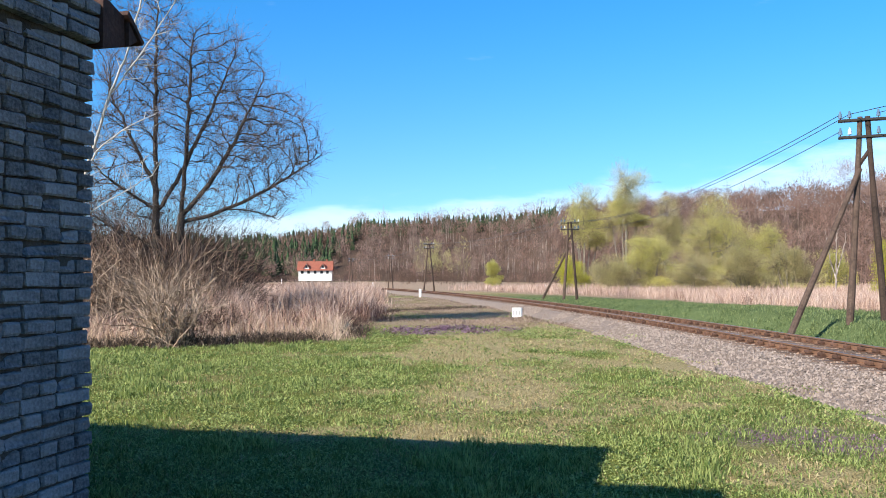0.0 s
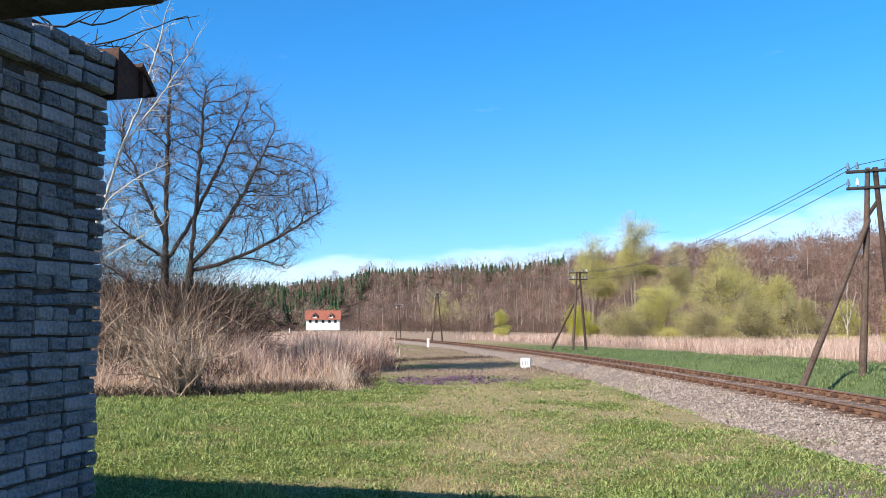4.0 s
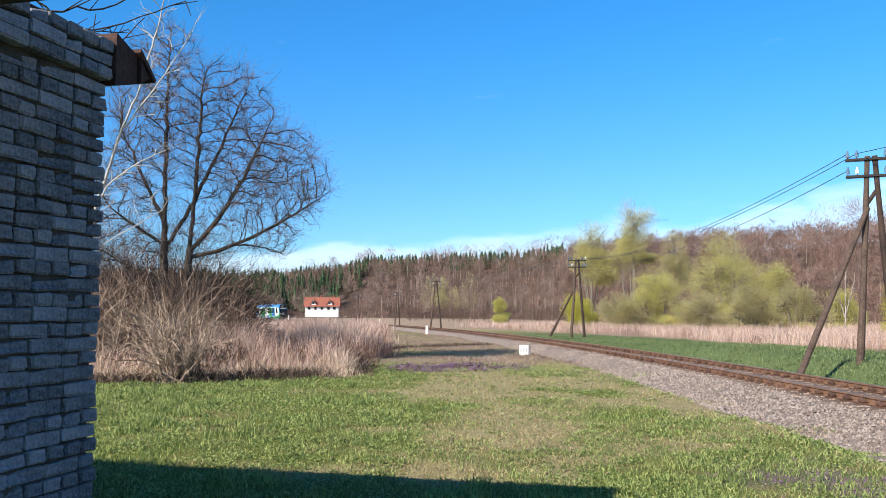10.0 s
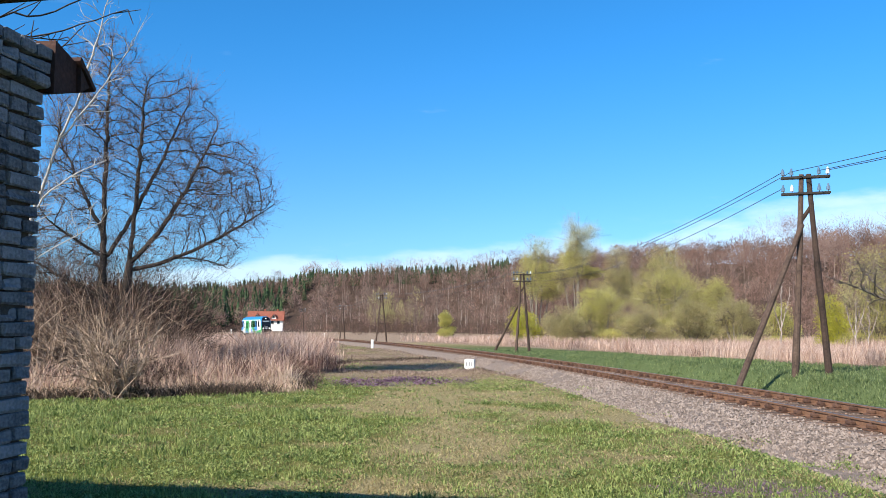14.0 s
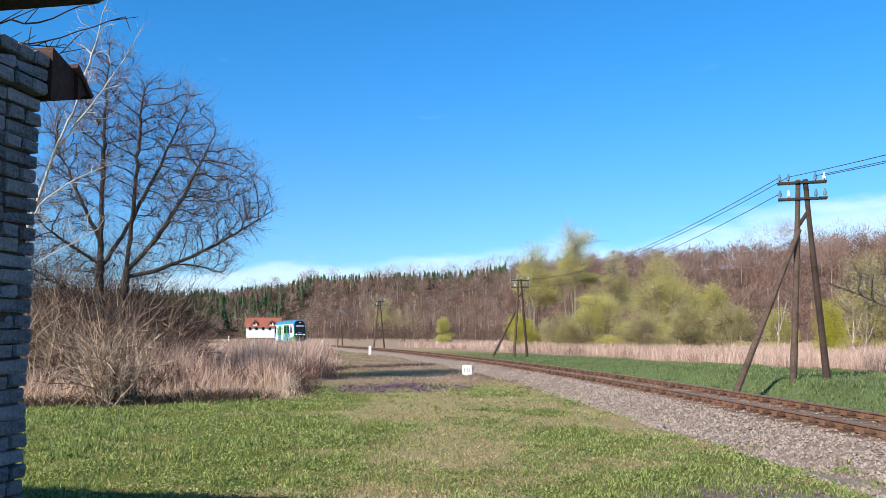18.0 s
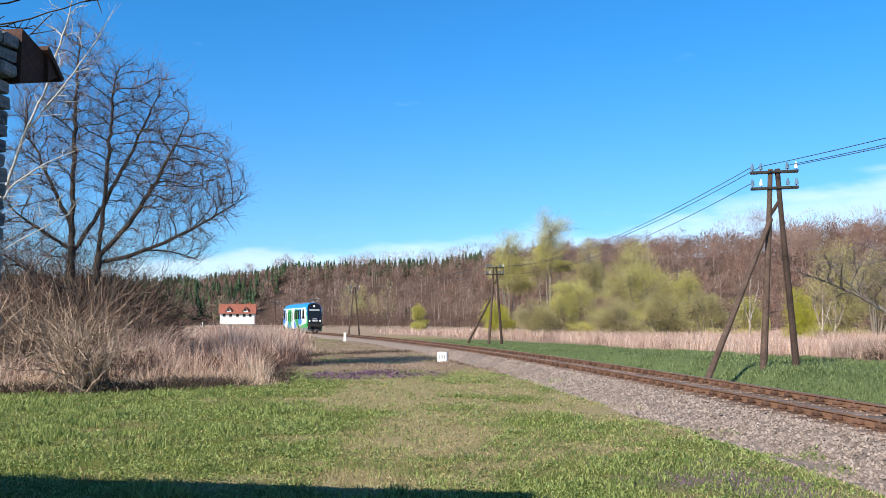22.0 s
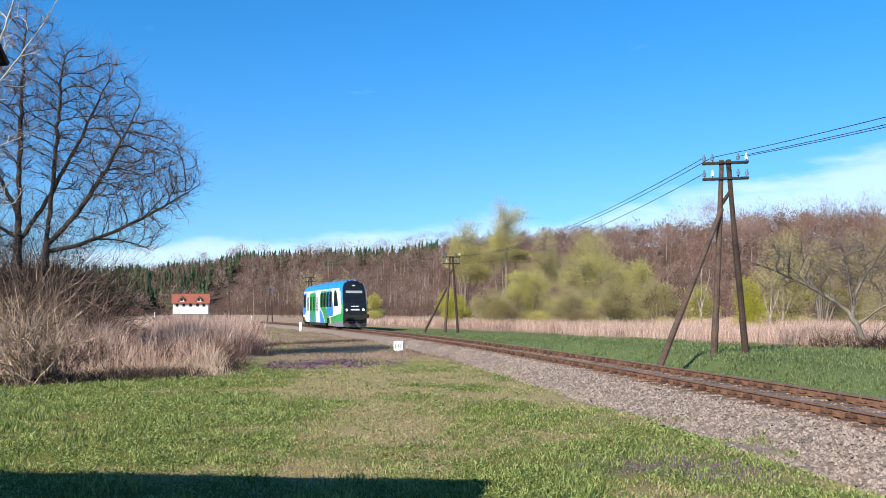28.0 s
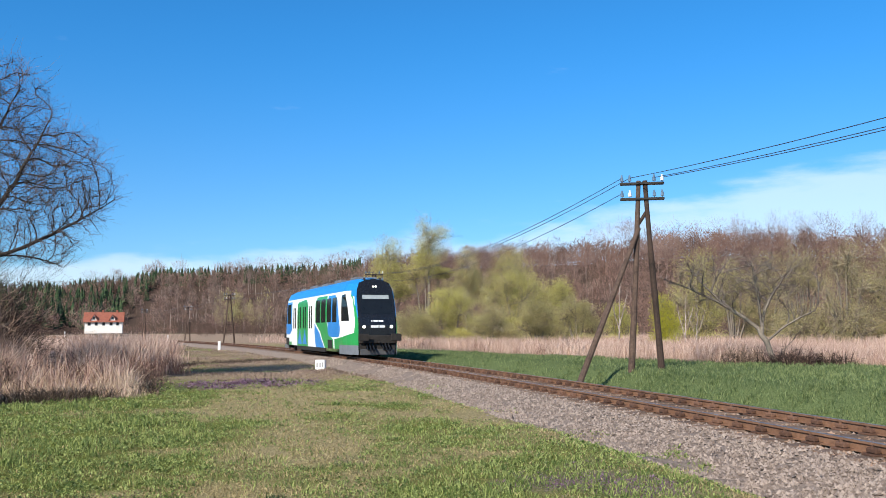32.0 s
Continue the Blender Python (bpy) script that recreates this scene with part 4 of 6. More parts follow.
def near_trees():
    bare_tree("bare_tree", -18.5, 31,
              [(-0.1, 0, -0.35, 6, -0.2, 12.0, 0.2), (0.25, 0, 0.8, 5.2, 0.9, 9.8, -0.6), (-0.1, 4.0, 1.0, 6.0, 2.6, 10.4, 0.8), (0.8, 4.0, 2.0, 5.4, 3.3, 8.8, -0.9),
               (0.75, 3.8, 2.5, 4.1, 5.6, 6.4, 0.3), (-0.15, 4.2, -1.0, 4.7, -2.0, 5.4, -0.5), (-0.2, 5.0, -0.9, 6.3, -1.6, 8.0, 0.7), (2.0, 4.25, 3.0, 4.4, 4.1, 4.0, 0.8),
               (-0.1, 3.0, -1.4, 3.4, -2.6, 4.2, 0.4), (0.4, 2.6, 1.6, 3.2, 2.6, 3.3, -0.5)],
              [(-0.4, 8.6, 1.9, 3.5), (1.9, 8.1, 1.7, 3.0), (3.2, 6.7, 2.4, 2.2), (-1.6, 6.0, 1.4, 2.2), (3.2, 4.5, 1.3, 0.8), (-1.8, 4.0, 1.7, 1.2), (0.9, 4.4, 1.5, 1.1)],
              5600, 4, (M_bark, M_bark, M_twig), "tall bare many-stemmed deciduous tree behind dry brush", tip=0.0082, power=2.16, kill=0.28, fine=5, twig=0.5)
    bare_tree("pale_tree", -24.2, 21,
              [(-0.3, 0, 0.3, 5, 1.6, 7.9, 0.2), (1.0, 7.0, 1.6, 8.4, 1.9, 9.9, -0.3), (0.7, 6.3, 1.8, 7.3, 2.7, 9.3, 0.3), (0.2, 4.5, 0.8, 5.2, 1.9, 5.7, -0.2),
               (0.0, 3.0, 0.8, 3.6, 1.9, 4.3, 0.3), (0.1, 3.6, 0.2, 5.5, 0.5, 8.0, -0.3)],
              [(1.6, 8.0, 1.0, 1.8), (1.1, 4.8, 1.0, 1.2)], 200, 9,
              (M_paletwig, M_paletwig, M_paletwig), "pale slender leafless tree close behind the hut", tip=0.0085, kill=0.4, fine=1, twig=0.4)
    bare_tree("bare_tree", -25.0, 38, [(0, 0, 0.1, 4, -0.2, 8.5, 0.2), (0.1, 2.5, 0.8, 4.5, 1.6, 7.2, -0.5), (0, 2.6, -1, 4.5, -1.8, 6.8, 0.5)],
              [(0, 6.4, 2.4, 2.6)], 900, 21, (M_bark, M_bark, M_twig), "bare dark deciduous tree at the edge of the brush", kill=0.42, fine=3)
    bare_tree("spreading_tree", 34.25, 33.6,
              [(0.1, 0, -0.1, 0.7, -0.5, 1.4, 0.1), (-0.45, 1.3, -1.5, 2.4, -4.0, 3.4, -0.3), (-1.5, 2.1, -2.3, 2.8, -3.0, 3.9, 0.5), (-0.3, 1.2, -0.4, 2.6, 1.1, 3.9, 0.3),
               (-0.3, 1.3, -0.4, 2.2, -0.6, 3.6, -0.6), (-0.1, 0.9, 0.4, 1.6, 1.5, 2.1, 0.4), (0.1, 0.4, 0.5, 0.7, 0.9, 1.4, -0.4)],
              [(-1.2, 3.2, 2.6, 1.1), (0.6, 3.0, 1.4, 1.1)], 620, 33,
              (M_limb, M_limb, M_twig), "low spreading lichen-pale tree with bare twigs in dry reeds", tip=0.013, kill=0.3, fine=2, twig=0.45)
    for k, (az, d, h) in enumerate(((24.7, 74, 6.6), (28.9, 78, 5.0), (29.6, 76, 4.4))):
        bare_tree("birch_tree", az, d, [(0, 0, 0.15, h * 0.5, 0.2, h * 0.95, 0), (0.05, h * 0.3, 0.5, h * 0.5, 0.8, h * 0.75, 0.2), (0.05, h * 0.25, -0.4, h * 0.5, -0.6, h * 0.8, -0.2)],
                  [(0.1, h * 0.66, h * 0.17, h * 0.34)], 130, 60 + k, (M_birch, M_birch, M_birchtwig), "slender pale-barked birch by the reeds", tip=0.016, kill=0.4, fine=1, twig=0.5)


near_trees()


def overhanging_twigs():
    """Thin budding branches that hang into view over the hut."""
    rng = np.random.default_rng(77)
    segs = []
    for az0, el0, az1, el1, d in ((-31, 17.6, -18.0, 19.6, 7.0), (-30, 18.6, -19.2, 20.6, 6.5), (-26, 16.9, -20.5, 18.3, 7.5), (-29, 20.5, -21.5, 17.4, 7.2)):
        prev = None
        for k in range(15):
            t = k / 14
            x, y = polar(az0 + (az1 - az0) * t, d)
            z = 1.75 + d * math.tan(radians(el0 + (el1 - el0) * t - 1.5 * math.sin(math.pi * t))) + rng.normal(0, 0.012)
            p = np.array([x, y, z])
            if prev is not None:
                segs.append((*prev, *p, 0.011 * (1 - 0.6 * t), 0.011 * (1 - 0.65 * t)))
                if k > 3 and rng.random() < 0.8:
                    q = p + np.array([rng.uniform(0.02, 0.2), rng.normal(0, 0.08), rng.uniform(-0.16, 0.2)])
                    segs.append((*p, *q, 0.005, 0.003))
            prev = p
    v, f = tubes(segs, 4)
    th = holder("overhanging_branch", Matrix(), "thin dark budding twigs hanging over the hut", "branch")
    tagged(under(new("twigs", mesh_of("twigs", v, f, [M_bark])), th), kind="stuff")


overhanging_twigs()
# ================= massed plants =================
def blades(name, x, y, z, h, w, mat, label, category, rng, lean=0.25, kind="stuff", bend=0.35):
    """One tapering, leaning blade at each place."""
    n = len(x)
    a = rng.uniform(0, 6.283, n)
    lx, ly = rng.normal(0, lean, n) * h, rng.normal(0, lean, n) * h
    dx, dy = np.cos(a) * w / 2, np.sin(a) * w / 2
    b = bend
    v = np.stack([np.stack([x, y, z - 0.01], -1), np.stack([x + lx * b + dx, y + ly * b + dy, z + h * 0.55], -1),
                  np.stack([x + lx, y + ly, z + h], -1), np.stack([x + lx * b - dx, y + ly * b - dy, z + h * 0.55], -1)], 1)
    f = np.arange(4 * n).reshape(-1, 4)
    return tagged(new(name, mesh_of(name, v, f, [mat])), label, category, kind=kind)


def polar_scatter(rng, n, az0, az1, r0, r1, power=1.0):
    a = np.radians(rng.uniform(az0, az1, n))
    r = r0 * (r1 / r0) ** (rng.random(n) ** power)
    return r * np.sin(a), r * np.cos(a), r


def lawn_z(x, y):
    """The lawn, or the edge of the stones where it runs over them."""
    return np.maximum(land_z(x, y), np.where(line_off(x, y) < -2.2, bed_z(line_off(x, y), y, x), -9))


def rosettes(name, x, y, z, per, spread, size, rise, mat, label, category, rng):
    """Low plants: small pointed leaves that fan out round each place."""
    n = len(x)
    k = np.repeat(np.arange(n), per)
    m = len(k)
    a, q = rng.uniform(0, 6.283, m), rng.random(m) ** 0.6
    px, py = x[k] + np.cos(a) * q * spread[k], y[k] + np.sin(a) * q * spread[k]
    pz = z[k] + rise[k] * (1 - 0.7 * q * q) * rng.uniform(0.35, 1.0, m)
    b = a + rng.normal(0, 0.9, m)
    ln, up = size[k] * rng.uniform(0.6, 1.4, m), rng.normal(0.15, 0.55, m)
    dx, dy = np.cos(b) * ln, np.sin(b) * ln
    tw = rng.normal(0, 0.4, m)
    sx, sy, sz = -np.sin(b) * ln * 0.42, np.cos(b) * ln * 0.42, tw * ln * 0.42
    mx, my, mz = px + dx * 0.5, py + dy * 0.5, pz + up * ln * 0.5
    v = np.stack([np.stack([px, py, pz], -1), np.stack([mx - sx, my - sy, mz - sz], -1),
                  np.stack([px + dx, py + dy, pz + up * ln * 0.8], -1), np.stack([mx + sx, my + sy, mz + sz], -1)], 1)
    return tagged(new(name, mesh_of(name, v, np.arange(4 * m).reshape(-1, 4), [mat])), label, category, kind="stuff")


def tufts(name, x, y, h, w, per, spread, mat, label, rng, lean=0.4):
    """Tussocks: blades that stand together and lean outwards."""
    k = np.repeat(np.arange(len(x)), per)
    px, py = x[k] + rng.normal(0, 1, len(k)) * spread[k], y[k] + rng.normal(0, 1, len(k)) * spread[k]
    return blades(name, px, py, lawn_z(px, py), h[k] * rng.uniform(0.45, 1.1, len(k)), w[k], mat, label, "grass", rng, lean)


def on_lawn(x, y, rng, reach=0.0):
    """Whether a plant of the lawn grows here: it thins out over the stones in tongues."""
    creep = 1.5 * tongue(x, y) + reach
    return (line_off(x, y) < -ballast_edge(y) + 0.1 + 0.7 * rng.random(len(x)) ** 2 + creep) & (left_field(x, y) < 0.5)


def grow_lawn():
    rng = np.random.default_rng(2)
    x, y, r = polar_scatter(rng, 150000, -32, 44, 5.0, 30, 1.05)
    m = masks(x, y)
    fine = patchy(x, y, 2.6, 50)
    ok = on_lawn(x, y, rng) & (rng.random(len(x)) > m["earth_and_shade"]) & (rng.random(len(x)) > 0.93 * m["dry"]) & (fine + rng.normal(0, 0.12, len(x)) > 0.36)
    x, y, r, fine = x[ok], y[ok], r[ok], fine[ok]
    h = rng.uniform(0.02, 0.055, len(x)) * (0.6 + 1.1 * fine + 0.4 * (1 - smoothstep(-5, -2, x)))
    blades("lawn_grass", x, y, lawn_z(x, y), h, (0.005 + 0.0008 * r), M_grass, "short uneven spring grass and clover", "grass", rng, 0.5)
    # withered thatch where the lawn is thin
    x, y, r = polar_scatter(rng, 100000, -28, 42, 5.0, 34, 1.05)
    m = masks(x, y)
    ok = on_lawn(x, y, rng) & (rng.random(len(x)) < m["dry"] + 0.10) & (rng.random(len(x)) > m["earth_and_shade"]) & (patchy(x, y, 3.1, 57) > 0.33)
    x, y, r = x[ok], y[ok], r[ok]
    blades("dry_grass", x, y, lawn_z(x, y), rng.uniform(0.012, 0.05, len(x)), 0.006 + 0.0009 * r, M_drygrass, "withered yellowish grass in the thin lawn", "grass", rng, 0.9)
    # rough meadow between the reeds and the line
    x, y, r = polar_scatter(rng, 90000, -12, 9, 25, 125, 0.9)
    m = masks(x, y)
    ok = (line_off(x, y) < -2.2) & (left_field(x, y) < 0.6) & (rng.random(len(x)) > m["earth_and_shade"]) & (m["dry"] + 0.3 > rng.random(len(x)))
    x, y, r = x[ok], y[ok], r[ok]
    p = patchy(x, y, 0.35, 11)
    h = rng.uniform(0.02, 0.10, len(x)) * (0.4 + 1.6 * smoothstep(0.4, 0.9, p))
    g = patchy(x, y, 0.28, 14) + rng.normal(0, 0.08, len(x)) > 0.63
    blades("meadow_grass", x[~g], y[~g], land_z(x, y)[~g], h[~g], 0.005 + 0.0008 * r[~g], M_meadow, "rough pinkish dry meadow grass", "grass", rng, 0.6)
    blades("meadow_green", x[g], y[g], land_z(x, y)[g], h[g] * 0.8, 0.005 + 0.0008 * r[g], M_grass, "green tufts in the rough meadow", "grass", rng, 0.5)
    # dark blades that deepen the tree shade painted along the streak
    x, y, r = polar_scatter(rng, 30000, -7, 5, 34, 62, 1.0)
    ok = rng.random(len(x)) < shade_streak(x, y) ** 2 * smoothstep(0.35, 0.6, patchy(x, y, 0.9, 8))
    x, y, r = x[ok], y[ok], r[ok]
    blades("ditch_litter", x, y, land_z(x, y), rng.uniform(0.03, 0.16, len(x)), 0.02 + 0.0004 * r, M_darkweed, "dark blades along the painted shade streak in the meadow", "weeds", rng, 0.9)
    # clover and other low broad leaves, in cushions with gaps
    x, y, r = polar_scatter(rng, 34000, -30, 42, 5.0, 29, 1.15)
    m = masks(x, y)
    ok = on_lawn(x, y, rng, 0.2) & (rng.random(len(x)) > 0.80 * m["dry"]) & (rng.random(len(x)) > m["earth_and_shade"]) & (patchy(x, y, 1.9, 12, 2) + rng.normal(0, 0.06, len(x)) > 0.42) & (rng.random(len(x)) > 0.85 * m["purple"])
    x, y, r = x[ok], y[ok], r[ok]
    n = len(x)
    rosettes("clover_leaves", x, y, lawn_z(x, y), 9, 0.03 + 0.0035 * r, 0.011 + 0.0012 * r, rng.uniform(0.02, 0.06, n) * (0.8 + 0.6 * (x < -1)), M_clover, "low clover and broad-leaved weeds in the lawn", "clover", rng)
    # dark rank tussocks, thickest beside the hut and the reeds
    x, y, r = polar_scatter(rng, 2600, -32, 30, 6.5, 23, 1.0)
    p = patchy(x, y, 0.8, 61) + 0.25 * (1 - smoothstep(-5, -2, x)) - 0.25 * masks(x, y)["dry"] + 0.12 * smoothstep(17, 21, y)
    ok = on_lawn(x, y, rng) & (p + rng.normal(0, 0.05, len(x)) > 0.74)
    x, y, r = x[ok], y[ok], r[ok]
    tufts("rank_tussocks", x, y, rng.uniform(0.07, 0.17, len(x)), 0.008 + 0.0006 * r, 26, rng.uniform(0.04, 0.12, len(x)), M_grass, "dark green rank tussocks in the lawn", rng, 0.35)
    x, y, r = polar_scatter(rng, 260, -30, 10, 8, 23, 1.0)
    ok = on_lawn(x, y, rng) & (x < 1) & (patchy(x, y, 0.6, 77) > 0.6)
    x, y, r = x[ok], y[ok], r[ok]
    tufts("straw_tussocks", x, y, rng.uniform(0.03, 0.09, len(x)), 0.006 + 0.0004 * r, 22, rng.uniform(0.05, 0.14, len(x)), M_drygrass, "pale withered tussocks in the lawn", rng, 0.8)
    # purple flowers
    x, y = rng.normal(-0.2, 1.8, 2600), rng.normal(27.0, 1.9, 2600)
    ok = (rng.random(2600) < 1.3 * masks(x, y)["purple"]) & (patchy(x, y, 1.1, 21) > 0.42)
    x, y = x[ok], y[ok]
    rosettes("purple_patch", x, y, land_z(x, y), 6, np.full(len(x), 0.14), np.full(len(x), 0.05), rng.uniform(0.06, 0.16, len(x)), M_purple, "purple flowering patch at the meadow's edge", "flowers", rng)
    x, y, r = polar_scatter(rng, 11000, -8, 34, 6.0, 34, 1.0)
    ok = (rng.random(len(x)) < masks(x, y)["purple"]) & on_lawn(x, y, rng) & (patchy(x, y, 3.0, 66) > 0.45)
    x, y, r = x[ok], y[ok], r[ok]
    rosettes("purple_flowers", x, y, lawn_z(x, y), 8, 0.02 + 0.002 * r, 0.008 + 0.0011 * r, rng.uniform(0.03, 0.08, len(x)), M_purple, "patches of purple flowering dead-nettle", "flowers", rng)
    # the fresh grass on the bank beyond the rails
    x, y, r = polar_scatter(rng, 70000, 4, 46, 11, 75, 1.0)
    ok = (line_off(x, y) > 1.9) & (right_field(x, y) < 0.6)
    x, y, r = x[ok], y[ok], r[ok]
    blades("bank_grass", x, y, land_z(x, y), rng.uniform(0.04, 0.13, len(x)) * (0.5 + patchy(x, y, 0.9, 70)), 0.006 + 0.0008 * r, M_bankgrass, "fresh green grass on the low bank beyond the rails", "grass", rng, 0.4)
    x, y, r = polar_scatter(rng, 6500, 4, 46, 11, 70, 1.0)
    ok = (line_off(x, y) > 2.1) & (right_field(x, y) < 0.7) & (patchy(x, y, 0.7, 71) + rng.normal(0, 0.06, len(x)) > 0.5)
    x, y, r = x[ok], y[ok], r[ok]
    tufts("bank_tussocks", x, y, rng.uniform(0.08, 0.18, len(x)), 0.006 + 0.0006 * r, 30, rng.uniform(0.08, 0.22, len(x)), M_bankgrass, "thick green tussocks on the low bank", rng, 0.4)


def grow_reeds():
    rng = np.random.default_rng(3)
    # the dry field beyond the lawn: tall pink reeds in drifts, brown weeds, short straw in front
    x, y, r = polar_scatter(rng, 215000, -33, 2, 19.5, 105, 1.35)
    f = left_field(x, y)
    ok = rng.random(len(x)) < f * (0.35 + 0.65 * smoothstep(0.3, 0.55, patchy(x, y, 0.8, 9)))
    x, y, r, f = x[ok], y[ok], r[ok], f[ok]
    drift, weed = patchy(x, y, 0.33, 8), patchy(x, y, 0.45, 18)
    deep = smoothstep(22.5, 27, y - 0.19 * np.clip(x + 6, -9, 6))
    h = (0.38 + 0.62 * deep) * (0.55 + 0.85 * smoothstep(0.3, 0.8, drift)) * rng.uniform(0.4, 1.2, len(x)) * (0.35 + 0.65 * f)
    w = 0.0045 + 0.00045 * r
    z = land_z(x, y)
    u = weed + rng.normal(0, 0.09, len(x))
    d = u > 0.70 - 0.15 * deep * smoothstep(-9, -3, x)
    st = ~d & (rng.random(len(x)) < 0.75 * (1 - deep))
    rd = ~d & ~st
    blades("dry_reeds", x[rd], y[rd], z[rd], h[rd] * 1.1, w[rd], M_reed, "tall pinkish-straw dry reeds and grasses", "reeds", rng, 0.27)
    blades("dry_straw", x[st], y[st], z[st], h[st], w[st], M_straw, "pale short dry straw along the edge of the reeds", "reeds", rng, 0.45)
    blades("dry_weeds", x[d], y[d], z[d], h[d] * 0.9, w[d] * 1.2, M_straw2, "brown withered weeds among the reeds", "weeds", rng, 0.45)
    # dead stalks and litter trodden down along the front edge
    x, y = rng.uniform(-11, -0.8, 26000), rng.uniform(19.8, 24.8, 26000)
    f = left_field(x, y)
    ok = (f > 0.02) & (f < 0.8) & (patchy(x, y, 0.7, 27) + rng.normal(0, 0.07, 26000) > 0.5 - 0.08 * smoothstep(-7, -3, x))
    x, y = x[ok], y[ok]
    blades("dead_stalks", x, y, land_z(x, y), rng.uniform(0.05, 0.40, len(x)), np.full(len(x), 0.018), M_darkweed, "dark dead stalks along the edge of the reeds", "weeds", rng, 0.8)
    # the wet meadow beyond the line
    x, y, r = polar_scatter(rng, 230000, -8, 48, 24, 130, 1.2)
    ok = rng.random(len(x)) < right_field(x, y)
    x, y, r = x[ok], y[ok], r[ok]
    p = patchy(x, y, 0.22, 3)
    h = (0.55 + 0.5 * p) * rng.uniform(0.45, 1.15, len(x)) * (1 + 0.35 * smoothstep(45, 90, r))
    d = patchy(x, y, 0.3, 33) + rng.normal(0, 0.12, len(x)) > 0.74
    z, w = land_z(x, y), 0.003 + 0.00036 * r
    blades("meadow_reeds", x[~d], y[~d], z[~d], h[~d], w[~d], M_reed, "pale dry reed meadow beyond the railway bank", "reeds", rng, 0.28)
    blades("meadow_weeds", x[d], y[d], z[d], h[d] * 0.8, w[d], M_straw2, "brown withered weeds in the reed meadow", "weeds", rng, 0.4)


def brush(name, az, d, width, height, n, seed, mat, label, splay=0.36):
    """A thicket of thin stems fanning from the ground."""
    rng = np.random.default_rng(seed)
    cx, cy = polar(az, d)
    segs, thin = [], []
    for _ in range(n):
        bx, by = rng.normal(0, width * 0.24), rng.normal(0, width * 0.16)
        p = np.array([bx, by, 0.0])
        dr = np.array([bx * 0.12 + rng.normal(0, splay), rng.normal(0, splay), 1.0])
        ln = height * rng.uniform(0.5, 1.0) * max(0.3, 1 - 0.45 * (abs(bx) / (width * 0.5)) ** 2)
        r = rng.uniform(0.010, 0.030)
        for k in range(4):
            dr = dr / np.linalg.norm(dr)
            q = p + dr * ln / 4
            segs.append((*p, *q, r, r * 0.75))
            for _ in range(3):
                e = dr * 0.4 + rng.normal(0, 0.75, 3)
                e2 = q + e * ln * 0.17
                thin.append((*(p + (q - p) * rng.random()), *e2, r * 0.6, 0.004))
                e3 = e2 + (e + rng.normal(0, 0.5, 3)) * ln * 0.1
                thin.append((*e2, *e3, r * 0.4, 0.003))
            p, r = q, r * 0.75
            dr = dr + rng.normal(0, 0.36, 3) + np.array([0, 0, -0.1])
    th = holder(name, pose(cx, cy, float(land_z(cx, cy)) - 0.05), label, "bush", "brushwood")
    for nm, q in (("stems", segs), ("twigs", thin)):
        v, f = tubes(q, 3) if nm == "stems" else slivers(q, rng)
        tagged(under(new(nm, mesh_of(nm, v, f, [mat])), th), kind="stuff")
    return th


def thickets():
    # the darkest thickets have the tangle's and tree's shade put into their colour
    for k, (az, d, w, h, n, mat) in enumerate((
            (-18.0, 22.6, 1.3, 2.5, 75, M_tanbrush), (-22.0, 29, 4.5, 4.0, 80, M_tanbrush), (-26.0, 31, 5.0, 5.2, 140, M_brush), (-18.8, 28.5, 3.0, 3.4, 70, M_tanbrush), (-20.6, 26.5, 3.0, 2.4, 24, M_tanbrush),
            (-16.4, 34, 2.8, 4.0, 240, M_shadebrush), (-17.8, 35, 5.0, 5.4, 420, M_shadebrush), (-21.5, 36, 6.0, 6.0, 420, M_shadebrush), (-29, 35, 6.5, 5.8, 300, M_shadebrush), (-19.6, 31, 4.6, 4.6, 230, M_brush),
            (-16.8, 30, 3.4, 3.4, 170, M_brush),
            (-12.4, 29, 3.6, 1.05, 150, M_shadebrush), (-15.0, 26, 2.6, 1.2, 110, M_shadebrush), (-9.4, 27.5, 2.6, 1.0, 110, M_brush), (-6.9, 27.5, 1.8, 0.85, 90, M_brush),
            (35.4, 33.6, 2.6, 0.8, 110, M_shadebrush), (37.6, 33.6, 2.6, 0.7, 90, M_shadebrush), (32.3, 34, 2.2, 0.9, 70, M_brush))):
        brush("thicket", az, d, w, h, n, 40 + k, mat, "dense leafless brown brushwood thicket in dry grass")


